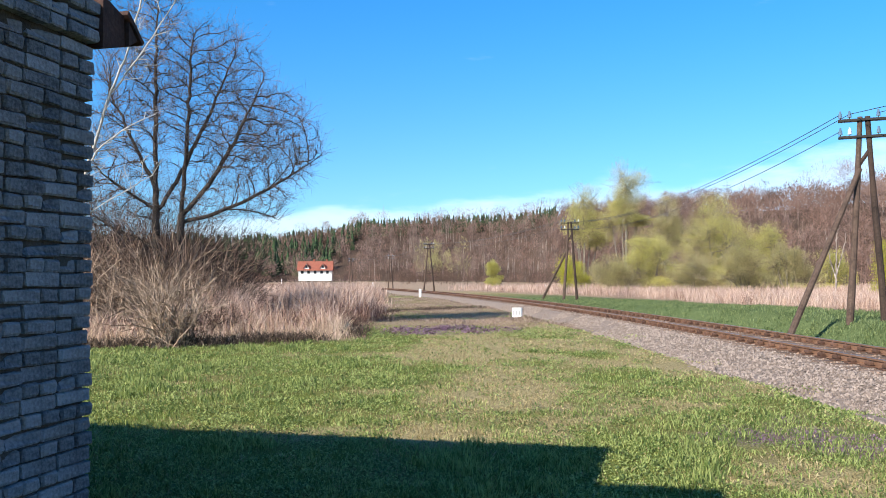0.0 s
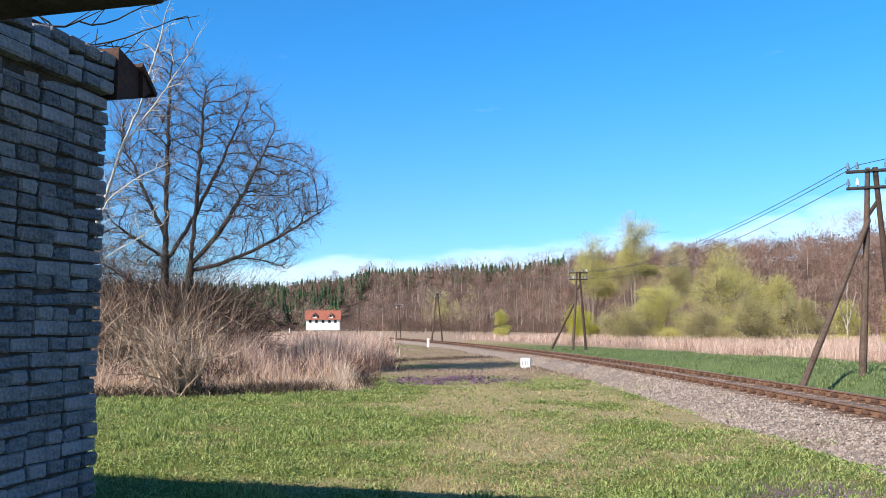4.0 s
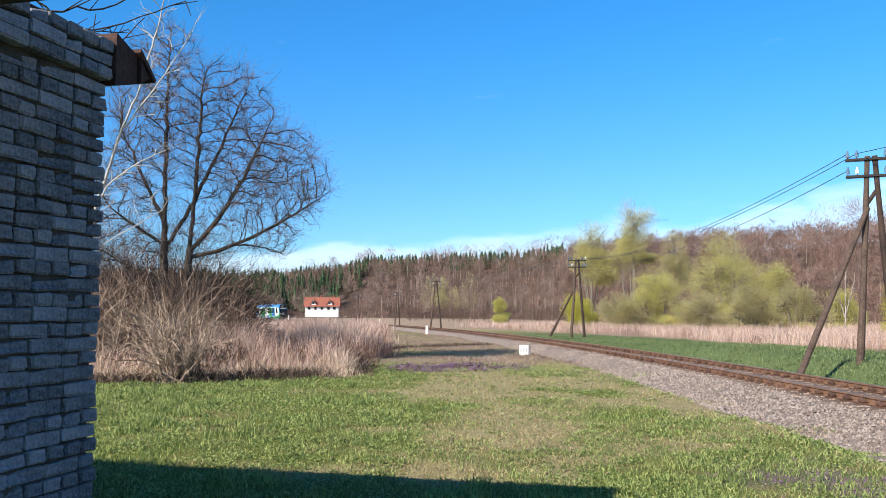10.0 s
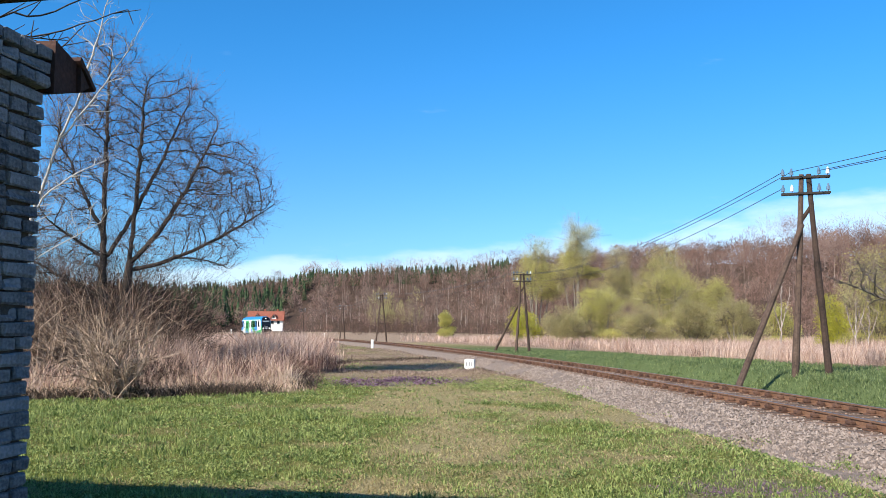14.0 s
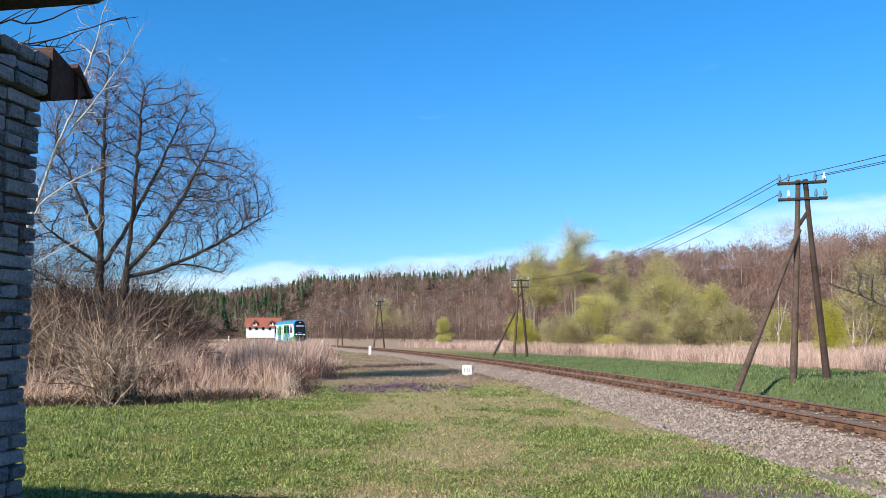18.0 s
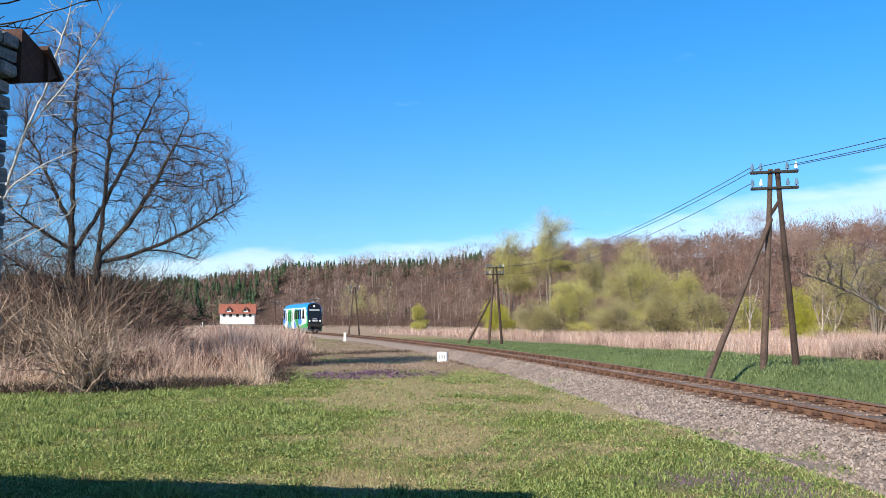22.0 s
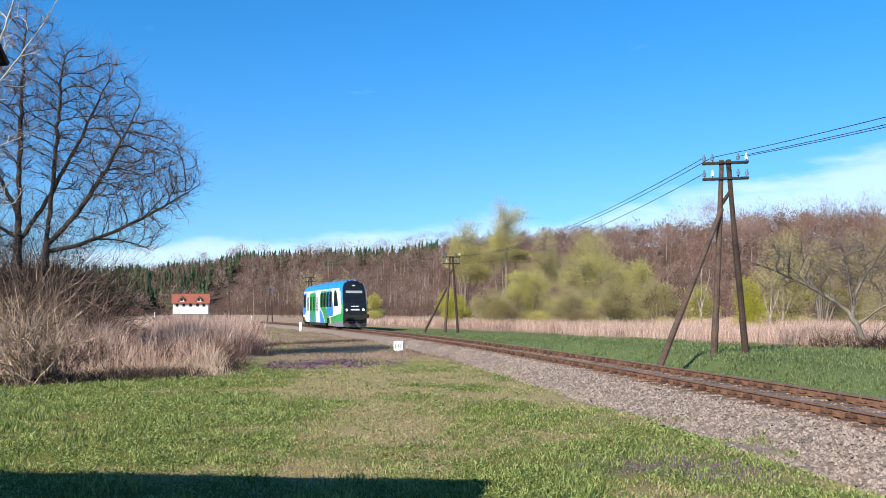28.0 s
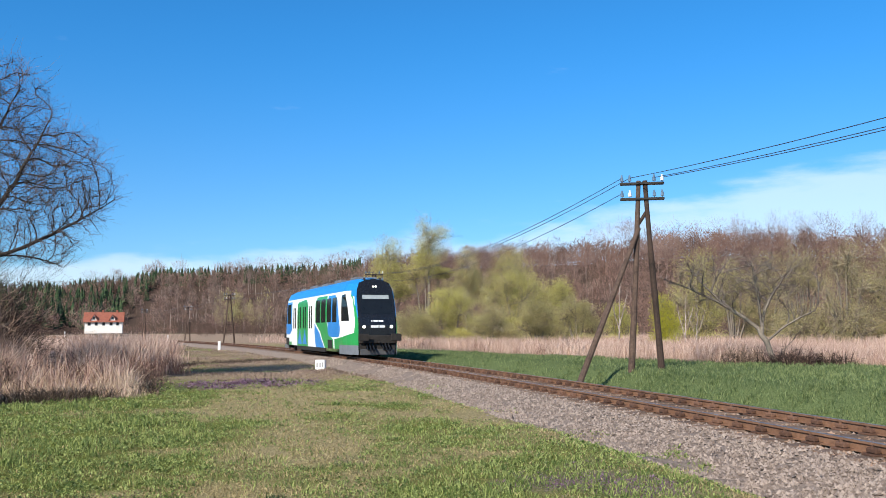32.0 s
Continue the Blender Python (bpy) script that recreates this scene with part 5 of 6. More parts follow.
# ---- leafing willows and the woods behind ----
def leafing_tree(name, az, d, width, height, seed, mat, label, shoots=9000, size=0.16, low=0.0, lobes=8, woody=0.35, droop=0.0):
    """A rounded crown: boughs carry lobes, lobes carry billows of small leaves, with bare wood showing between."""
    rng = np.random.default_rng(seed)
    cx, cy = polar(az, d)
    th = holder(name, pose(cx, cy, float(land_z(cx, cy)) - 0.1, 0, 0, -az), label, "tree", "leafing willows")
    L = []
    for k in range(lobes):
        u = -1 + 2 * (k + rng.uniform(0.2, 0.8)) / lobes if k else rng.uniform(-0.15, 0.15)
        top = height * (1.0 if k == 0 else (1 - 0.5 * abs(u) ** 2.0) * rng.uniform(0.68, 0.95))
        rx = width * (0.30 if k == 0 else rng.uniform(0.2, 0.29))
        base = height * low * rng.uniform(0.8, 1.2)
        rz = min((top - base) * 0.53, rx * rng.uniform(1.0, 1.35))
        L.append((u * (width / 2 - rx), rng.uniform(-0.6, 0.6) * (width / 2 - rx), top - rz, rx, rz))
        if low < 0.2 and top - 2 * rz > 0.12 * height:        # a lower storey down to the grass
            L.append((u * (width / 2 - rx) * 1.15, rng.uniform(-0.9, 0.1) * (width / 2 - rx), (top - 2 * rz) * 0.55, rx * 1.05, max(0.8, (top - 2 * rz) * 0.6)))
    L = np.array(L)
    # billows on each lobe
    nb = 16
    B = []
    for q in L:
        dr = rng.normal(0, 1, (nb, 3)) + np.array([0, -0.2, 0.3])
        dr /= np.linalg.norm(dr, axis=1, keepdims=True)
        c = q[:3] + dr * q[[3, 3, 4]] * rng.uniform(0.45, 0.66, (nb, 1))
        rad = np.stack([q[3] * rng.uniform(0.32, 0.5, nb), q[4] * rng.uniform(0.3, 0.46, nb)], -1)
        B.append(np.concatenate([c, rad, np.repeat(q[None, :3], nb, 0)], 1))
    B = np.concatenate(B)
    vol = B[:, 3] ** 2
    n = shoots * 7
    k = rng.choice(len(B), n, p=vol / vol.sum())
    dr = rng.normal(0, 1, (n, 3)) + np.array([0, 0, 0.3 - droop])
    dr /= np.linalg.norm(dr, axis=1, keepdims=True)
    p = B[k, :3] + dr * B[k][:, [3, 3, 4]] * (rng.random((n, 1)) ** 0.4 * (1.0 + 0.09 * rng.normal(0, 1, (n, 1))))
    p[:, 2] -= droop * 2.2 * rng.random(n) ** 2
    p[:, 2] = np.maximum(p[:, 2], 0.1 + 0.5 * rng.random(n))
    u = dr + rng.normal(0, 0.55, dr.shape) + np.array([0, 0, 0.25 - 2.5 * droop])
    u /= np.linalg.norm(u, axis=1, keepdims=True)
    w = np.cross(u, rng.normal(0, 1, u.shape))
    w /= np.linalg.norm(w, axis=1, keepdims=True) + 1e-9
    sz = size * rng.uniform(0.6, 1.35, (n, 1))
    q = np.stack([p - w * sz * 0.34, p + w * sz * 0.34, p + u * sz * 1.5], 1)
    under(new("crown", mesh_of("crown", q.reshape(-1, 3), np.arange(n * 3).reshape(-1, 3), [mat])), th)
    m = int(shoots * woody * 0.45)
    k = rng.choice(len(B), m)
    a = B[k, 5:8] * 0.6 + B[k, :3] * 0.4 + rng.normal(0, 0.25, (m, 3)) * B[k][:, [3, 3, 4]]
    b = B[k, :3] + rng.normal(0, 0.6, (m, 3)) * B[k][:, [3, 3, 4]]
    v, f = slivers(np.concatenate([a, b, np.full((m, 1), 0.012 + 0.00015 * d), np.full((m, 1), 0.008)], 1), rng)
    tagged(under(new("twigs", mesh_of("twigs", v, f, [M_budtwig])), th), kind="stuff")
    segs = []
    for q in L:
        foot = np.array([q[0] * 0.2, q[1] * 0.2, 0.0])
        mid = np.array([q[0] * 0.6, q[1] * 0.6, q[2] * 0.55])
        segs += [(*foot, *mid, 0.17, 0.11), (*mid, q[0], q[1], q[2] + q[4] * 0.3, 0.11, 0.04)]
    for q in B[rng.permutation(len(B))[:len(B) // 2]]:
        s0 = q[5:8] + np.array([0, 0, -0.3 * q[4]])
        segs.append((*s0, *q[:3], 0.05, 0.018))
    v, f = tubes(segs, 5)
    under(new("trunk", mesh_of("trunk", v, f, [M_limb])), th)
    return th


def willows():
    spec = (  # azimuth, distance, width, height, seed, leaf, shoots, low, lobes, woody
        (18.1, 96, 13.4, 11.7, 1, M_willow, 13000, 0.0, 8, 0.35), (22.0, 92, 8.0, 6.4, 2, M_olive, 6500, 0, 6, 0.5), (13.6, 95, 9.5, 8.2, 3, M_willow, 7500, 0, 6, 0.4),
        (16.3, 88, 8.5, 4.9, 4, M_olive, 5000, 0, 6, 0.5), (12.0, 125, 12.5, 19.3, 5, M_willow, 6200, 0.42, 6, 0.8), (9.3, 128, 12.0, 16.6, 6, M_willow, 5000, 0.36, 6, 0.8),
        (14.8, 122, 8.5, 14.2, 36, M_olive, 3600, 0.35, 5, 0.9), (11.0, 92, 7.5, 5.2, 7, M_olive, 4500, 0, 5, 0.5), (8.4, 96, 6.5, 4.8, 8, M_weeping, 3500, 0, 5, 0.4),
        (3.2, 190, 6.0, 6.4, 9, M_willow, 3500, 0, 4, 0.4), (21.0, 98, 7.0, 8.4, 10, M_willow, 4800, 0, 5, 0.35), (19.4, 87, 7.5, 5.8, 17, M_olive, 6000, 0, 6, 0.5),
        (24.6, 104, 6.5, 5.6, 11, M_willow, 4000, 0, 5, 0.5), (29.9, 96, 10.5, 11.2, 12, M_willow, 6000, 0.16, 8, 0.7), (31.9, 90, 7.0, 9.4, 18, M_olive, 3200, 0.2, 6, 0.9),
        (33.8, 92, 8.5, 10.4, 13, M_olive, 4200, 0.15, 7, 1.0), (36.0, 84, 8.5, 10.6, 14, M_olive, 3200, 0.15, 7, 1.2), (38.5, 82, 8.5, 10.4, 15, M_olive, 3200, 0.1, 7, 1.2),
        (41.0, 84, 8.5, 10.2, 19, M_olive, 3200, 0.1, 7, 1.2), (44.5, 80, 9.5, 9.8, 16, M_olive, 3200, 0.1, 7, 1.2))
    for az, d, w, h, sd, mat, shoots, low, lobes, woody in spec:
        leafing_tree("willow_tree", az, d, w, h, sd, mat, "budding olive-brown tree at the meadow's edge" if mat is M_olive else "rounded willow coming into yellow-green spring leaf",
                     int(shoots * 0.78), 0.0007 * d, low, lobes, woody)
    leafing_tree("weeping_willow", 27.6, 80, 4.6, 5.6, 30, M_weeping, "small bright yellow-green weeping willow", 2600, 0.07, 0.1, 5, 0.1, 0.35)


def far_woods():
    """Thousands of bare trees on the slopes, too many to count."""
    rng = np.random.default_rng(8)

    def strew(n, az0, az1, lo, hi):
        a = rng.uniform(az0, az1, n)
        foot = np.interp(a, AZ, FOOT)
        r = foot + rng.uniform(lo, hi, n)
        x, y = r * np.sin(np.radians(a)), r * np.cos(np.radians(a))
        return x, y, land_z(x, y), a, r

    def crowns(x, y, z, h, per, tw, wide, mat, name, label, trunk_w=0.045, low=0.02, reach=0.10):
        """Rounded heads of fine twigs on thin trunks."""
        n = len(x)
        ang = rng.uniform(0, 6.28, n)
        tv = []
        for k in range(3):
            t = ang + k * 2.094
            tv.append(np.stack([x + np.cos(t) * trunk_w, y + np.sin(t) * trunk_w, z - 0.3], -1))
        tv.append(np.stack([x + rng.normal(0, 0.4, n), y + rng.normal(0, 0.4, n), z + h * 0.8], -1))
        tv = np.stack(tv, 1)
        kk = 4 * np.arange(n)[:, None]
        tf = np.concatenate([kk + [[0, 1, 3]], kk + [[1, 2, 3]], kk + [[2, 0, 3]]], 0)
        m = n * per
        i = np.repeat(np.arange(n), per)
        dr = rng.normal(0, 1, (m, 3)) + np.array([0, 0, 0.35])
        dr /= np.linalg.norm(dr, axis=1, keepdims=True)
        lump = 1 + 0.18 * np.sin(4 * dr[:, 0] + 7 * ang[i]) * np.cos(5 * dr[:, 2] + 3 * ang[i])
        q = (rng.random(m) ** 0.45 * lump * 0.95)[:, None]
        wd = (wide * h * rng.uniform(0.8, 1.25, n))[i]
        mid, half = h * (1 + low) / 2, h * (1 - low) / 2
        b = np.stack([x[i], y[i], z[i] + mid[i]], -1) + dr * q * np.stack([wd, wd, half[i]], -1)
        ln = (h[i] * rng.uniform(0.5, 1.2, m) * reach)[:, None]
        e = b + (dr * np.array([0.8, 0.8, 0.5]) + np.array([0, 0, 0.55]) + rng.normal(0, 0.3, dr.shape)) * ln
        sd = np.cross(e - b, rng.normal(0, 1, b.shape))
        sd *= (tw * rng.uniform(0.5, 1.4, (m, 1)) * np.hypot(b[:, :1], b[:, 1:2]) / 400) / (np.linalg.norm(sd, axis=1, keepdims=True) + 1e-9)
        sv = np.stack([b - sd, b + sd, e], 1)
        v = np.concatenate([tv.reshape(-1, 3), sv.reshape(-1, 3)])
        f = np.concatenate([tf, 4 * n + np.arange(3 * m).reshape(-1, 3)])
        tagged(new(name, mesh_of(name, v, f, [mat])), label, "woods", kind="stuff")

    for count, lo, hi, mat, label in ((1000, 0, 150, M_wood1, "bare purple-brown deciduous woods on the slope"), (700, -6, 125, M_wood2, "bare lilac-grey deciduous woods on the lower slope"),
                                      (520, 40, 150, M_wood3, "bare dark brown woods high on the slope")):
        x, y, z, a, r = strew(count, -46, 54, lo, hi)
        crowns(x, y, z, rng.uniform(5.5, 10.5, len(x)), 150, 0.10, 0.30, mat, "bare_woods", label)
    x, y, z, a, r = strew(700, 8, 50, 2, 150)
    crowns(x, y, z, rng.uniform(6, 11, len(x)), 170, 0.10, 0.28, M_wood1, "bare_woods", "dense red-brown bare woods behind the willows")
    x, y, z, a, r = strew(44, 22, 52, 60, 125)
    crowns(x, y, z, rng.uniform(12, 15.5, len(x)), 330, 0.035, 0.26, M_wood2, "tall_bare_woods", "taller bare trees standing out on the ridge", low=0.35)
    x, y, z, a, r = strew(30, -10, 8, 115, 145)
    crowns(x, y, z, rng.uniform(11, 14, len(x)), 260, 0.05, 0.32, M_wood2, "tall_bare_woods", "single rounded bare trees standing out on the ridge", low=0.35)
    x, y, z, a, r = strew(40, -2.2, 1.6, 6, 60)
    crowns(x, y, z, rng.uniform(8, 11, len(x)), 130, 0.09, 0.17, M_olive, "budding_trees", "slim greenish budding trees on the slope")
    x, y, z, a, r = strew(1400, -46, 54, 100, 148)
    crowns(x, y, z, rng.uniform(4.5, 8.0, len(x)), 95, 0.22, 0.45, M_wood1, "understorey", "low bare understorey along the ridge", low=-0.7)
    # birches in loose stands
    x, y, z, a, r = strew(520, -5.4, 9, 0, 100)
    ok = patchy(a * 3.0, r * 0.12, 1.0, 5) + 0.10 * np.exp(-((a + 2.6) / 0.8) ** 2) > 0.56
    x, y, z = x[ok], y[ok], z[ok]
    x2, y2, z2, a2, r2 = strew(70, 18, 34, 30, 120)
    x, y, z = np.concatenate([x, x2]), np.concatenate([y, y2]), np.concatenate([z, z2])
    hb = rng.uniform(7.5, 12, len(x))
    crowns(x, y, z, hb, 1, 0.03, 0.05, M_birch, "birch_stems", "pale birch stems on the lower slope", 0.10)
    crowns(x, y, z, hb, 75, 0.06, 0.15, M_birchtwig, "birch_twigs", "fine reddish birch twigs on the lower slope", 0.03, low=0.45)
    # low scrub along the foot of the slope
    x, y, z, a, r = strew(620, -46, 54, -45, 5)
    crowns(x, y, z, rng.uniform(1.8, 4.4, len(x)), 110, 0.085, 0.5, M_wood1, "scrub_edge", "low brown scrub along the foot of the woods", 0.06, low=-0.15)
    x, y, z, a, r = strew(110, -4, 8, -90, -10)
    crowns(x, y, z, rng.uniform(2.5, 6.0, len(x)), 190, 0.06, 0.5, M_wood3, "scrub_edge", "dark rounded scrub at the meadow's far edge", 0.06, low=-0.15)
    # conifers along the ridge, down the slope behind the farm
    x, y, z, a, r = strew(1500, -42, -4.5, 20, 150)
    foot = np.interp(a, AZ, FOOT)
    ok = r - foot > 28 + 84 * smoothstep(-8.5, -4.8, a) + 30 * (lattice(a, r * 0.05, 1.1, 3) - 0.5)
    x2, y2, z2, a2, r2 = strew(300, -6, 7.5, 112, 150)
    x, y, z = np.concatenate([x[ok], x2]), np.concatenate([y[ok], y2]), np.concatenate([z[ok], z2])
    n = len(x)
    h = rng.uniform(6, 10.5, n)
    lay, seg = 9, 7
    # tiers of drooping branch tips round each stem
    t = (np.arange(lay) / lay)[None, :, None]
    H = h[:, None, None]
    zb = z[:, None, None] + H * (0.08 + 0.88 * t) - 0.4
    rr = H * 0.2 * (1 - t) ** 0.8 + 0.15
    an = np.arange(seg)[None, None] * 6.283 / seg + np.arange(lay)[None, :, None] * 1.3 + rng.uniform(-0.4, 0.4, (n, lay, seg))
    w = rr * rng.uniform(0.5, 1.2, (n, lay, seg))
    ring = np.stack([x[:, None, None] + np.cos(an) * w, y[:, None, None] + np.sin(an) * w, zb - rr * rng.uniform(0.0, 0.5, (n, lay, seg))], -1)
    tip = np.stack([np.broadcast_to(x[:, None], (n, lay)), np.broadcast_to(y[:, None], (n, lay)), (zb + H * 0.17)[..., 0]], -1)
    v = np.concatenate([tip[:, :, None], ring], 2).reshape(-1, 3)
    j = np.arange(seg)
    tri = np.stack([np.zeros(seg, int), 1 + j, 1 + (j + 1) % seg], -1)
    f = (tri[None] + (seg + 1) * np.arange(n * lay)[:, None, None]).reshape(-1, 3)
    tagged(new("conifer_woods", mesh_of("conifer_woods", v, f, [M_conifer])), "dark green conifers along the ridge", "woods", kind="stuff")


grow_lawn()
grow_reeds()
thickets()
willows()
far_woods()
# ================= the railcar =================
M_blue = material("blue_paint", (0.015, 0.20, 0.56), (0.02, 0.25, 0.64), 1.0, 0.3, 0.0, spec=0.5)
M_green = material("green_paint", (0.015, 0.26, 0.06), (0.025, 0.32, 0.085), 1.0, 0.3, 0.0, spec=0.5)
M_cream = material("white_enamel", (0.78, 0.79, 0.78), (0.86, 0.87, 0.86), 1.0, 0.3, 0.0, spec=0.5)
M_black = material("black_enamel", (0.008, 0.009, 0.012), (0.016, 0.017, 0.02), 1.0, 0.22, 0.0, spec=0.5)
M_skirt = material("grey_skirt", (0.10, 0.107, 0.115), (0.19, 0.197, 0.205), 2.0, 0.5, 0.05)
M_bogie = material("dusty_running_gear", (0.018, 0.016, 0.015), (0.05, 0.044, 0.04), 5.0, 0.8, 0.2, metal=0.3)
M_palegrey = material("pale_grey_skirt", (0.12, 0.135, 0.155), (0.20, 0.215, 0.24), 2.0, 0.5, 0.05)
M_plough = material("dark_grey_plough", (0.05, 0.052, 0.056), (0.10, 0.10, 0.105), 2.0, 0.6, 0.1)
M_sign = material("unlit_display", (0.26, 0.29, 0.30), (0.36, 0.39, 0.40), 3.0, 0.3, 0.0)
M_glass = material("tinted_glass", (0.008, 0.010, 0.013), (0.014, 0.017, 0.02), 1.0, 0.06, 0.0, spec=0.4)
M_lettering = material("white_lettering", (0.7, 0.7, 0.7), (0.8, 0.8, 0.8), 4.0, 0.5, 0.0)


def lamp_material():
    m = bpy.data.materials.new("lit_headlamp")
    m.use_nodes = True
    p = m.node_tree.nodes["Principled BSDF"]
    p.inputs["Emission Color"].default_value = (1.0, 0.93, 0.78, 1)
    p.inputs["Emission Strength"].default_value = 3.0
    return m


M_lamp = lamp_material()
CAR_L, CAR_W, CAR_H = 21.2, 2.84, 4.12


def build_railcar():
    """Nose at the origin, running towards +x; z from the rail's top."""
    car = holder("railcar", Matrix(), "blue, white and green diesel railcar with black nose and lit headlamps", "railcar")
    hw = CAR_W / 2

    # cross-section of half the body, from the sill up to the ridge
    def section(x):
        nose = max(0.0, min(1.0, (x + 2.2) / 2.2))          # 0 behind, 1 at the nose's tip
        tail = max(0.0, min(1.0, (-CAR_L + 2.2 - x) / 2.2))
        k = max(nose, tail)
        w = hw * (1 - 0.25 * k ** 1.7)
        drop = 0.10 * k ** 2
        return [(w * 0.985, 0.40), (w, 0.8), (w, 1.7), (w, 2.6), (w * 0.985, 3.1), (w * 0.94, 3.45), (w * 0.82, 3.80 - drop * 0.6), (w * 0.5, 4.03 - drop), (0.0, CAR_H - drop)]

    def lean(x, z, k):
        """The nose leans back above the lamps."""
        return x - (0.85 * max(0.0, (z - 1.6) / 2.4) ** 1.15) * k

    xs = [0.0, -0.25, -0.7, -1.3, -2.2, -4.0, -8.0, -12.0, -15.0, -CAR_L + 2.2, -CAR_L + 1.3, -CAR_L + 0.7, -CAR_L + 0.25, -CAR_L]
    bm = bmesh.new()
    rings = []
    for x in xs:
        half = section(x)
        kn = max(0.0, 1 + x / 2.2)
        kt = max(0.0, 1 - (x + CAR_L) / 2.2)
        pts = []
        for y, z in half[:-1]:
            pts.append((lean(x, z, kn) + (x - lean(x, z, kt)) * (1 if kt else 0), -y, z))
        y, z = half[-1]
        pts.append((lean(x, z, kn) + (x - lean(x, z, kt)) * (1 if kt else 0), 0, z))
        for y, z in half[-2::-1]:
            pts.append((lean(x, z, kn) + (x - lean(x, z, kt)) * (1 if kt else 0), y, z))
        rings.append([bm.verts.new(p) for p in pts])
    for a, b in zip(rings, rings[1:]):
        for i in range(len(a) - 1):
            bm.faces.new((a[i], a[i + 1], b[i + 1], b[i]))
        bm.faces.new((a[-1], a[0], b[0], b[-1]))
    bm.faces.new(rings[0])
    bm.faces.new(rings[-1][::-1])
    bmesh.ops.recalc_face_normals(bm, faces=bm.faces)
    body = part("body", bm, M_cream, car, "white enamelled body shell", smooth=False)
    for m in (M_black, M_green, M_blue):
        body.data.materials.append(m)
    for f in body.data.polygons:          # the nose and tail rims carry the side colours round
        c = f.center
        rim = 0.3 + 0.9 * max(0.0, c.z - 1.6) / 2.4
        if c.x > -rim or c.x < -CAR_L + rim:
            f.material_index = 1 if abs(c.y) < 0.5 else (2 if c.z < 2.7 else 3)
        elif c.z > 3.5:
            f.material_index = 3

    # side panels follow the body's flank: outline (x, z) laid 6 mm outside it
    def flank(z, x):
        half = section(x)
        zs, ys = [q[1] for q in half], [q[0] for q in half]
        return float(np.interp(z, zs, ys))

    def panel(name, pts, mat, side, parent, lift=0.006, label=""):
        bm = bmesh.new()
        pts = [(float(np.interp(u, (-21.6, -18.5, -11.4, -5.1, -1.75, 0.0), (-21.2, -17.3, -9.8, -3.5, -0.5, 0.0))), v) for u, v in pts]
        # cut the outline into strips along x, so that it follows the shell
        xa, xb = min(p[0] for p in pts), max(p[0] for p in pts)
        outline = [bm.verts.new((u, 0, v)) for u, v in pts]
        bm.faces.new(outline)
        cuts = [x for x in xs if xa + 0.01 < x < xb - 0.01]
        for x in cuts:
            bmesh.ops.bisect_plane(bm, geom=bm.verts[:] + bm.edges[:] + bm.faces[:], plane_co=(x, 0, 0), plane_no=(1, 0, 0))
        for z in (0.8, 1.7, 2.6, 3.1, 3.45, 3.75, 3.9):
            bmesh.ops.bisect_plane(bm, geom=bm.verts[:] + bm.edges[:] + bm.faces[:], plane_co=(0, 0, z), plane_no=(0, 0, 1))
        for v in bm.verts:
            x, z = v.co.x, v.co.z
            kn, kt = max(0.0, 1 + x / 2.2), max(0.0, 1 - (x + CAR_L) / 2.2)
            v.co.y = side * (flank(z, x) + lift)
            v.co.x = lean(x, z, kn) + ((x - lean(x, z, kt)) if kt else 0)
        r = bmesh.ops.extrude_face_region(bm, geom=bm.faces[:])
        for v in [g for g in r["geom"] if isinstance(g, bmesh.types.BMVert)]:
            v.co.y -= side * (lift + 0.01)
        bmesh.ops.recalc_face_normals(bm, faces=bm.faces)
        return part(name, bm, mat, parent, label)

    def arc(cx, cz, rx, rz, a0, a1, n=9):
        return [(cx + rx * math.cos(radians(a0 + (a1 - a0) * i / n)), cz + rz * math.sin(radians(a0 + (a1 - a0) * i / n))) for i in range(n + 1)]

    for side in (-1, 1):
        # blue cant-rail band over the whole length
        panel("blue_band", [(0.0, 1.95), (-0.25, 2.2), (-0.5, 2.7), (-0.95, 3.15), (-1.8, 3.4), (-CAR_L + 0.15, 3.42), (-CAR_L + 0.15, 4.0), (0.0, 4.0)], M_blue, side, body, label="blue band along the roof edge")
        # green front corner, sweeping down to the skirt
        panel("green_sweep", [(0.0, 0.395), (0.0, 1.78), (-0.5, 2.1), (-0.9, 2.6), (-1.4, 3.05), (-2.1, 3.32), (-1.65, 2.95), (-1.25, 2.3), (-1.15, 1.75), (-1.6, 1.25), (-3.4, 1.05), (-4.1, 1.0), (-5.6, 0.9), (-5.6, 0.395)],
              M_green, side, body, label="green corner sweep")
        # blue round the front saloon windows
        panel("blue_patch", [(-5.6, 3.28), (-4.95, 3.0), (-4.4, 1.75)] + arc(-4.75, 1.42, 0.55, 0.4, 20, -90, 6) + arc(-6.6, 1.45, 0.75, 0.43, 270, 180, 5) + [(-7.45, 3.0), (-7.2, 3.28)], M_blue, side, body, 0.008, "blue window patch")
        panel("green_patch", [(-7.6, 3.3), (-7.6, 1.75), (-7.1, 1.2), (-5.9, 0.86), (-5.9, 0.395), (-8.1, 0.395), (-9.4, 1.3), (-10.85, 1.85), (-10.85, 3.0), (-10.4, 3.3)], M_green, side, body, 0.007, "green middle panel")
        panel("blue_wedge", [(-8.35, 0.395), (-9.6, 1.2), (-11.05, 1.75), (-11.05, 1.2), (-10.7, 0.395)], M_blue, side, body, 0.010, "blue wedge on the lower side")
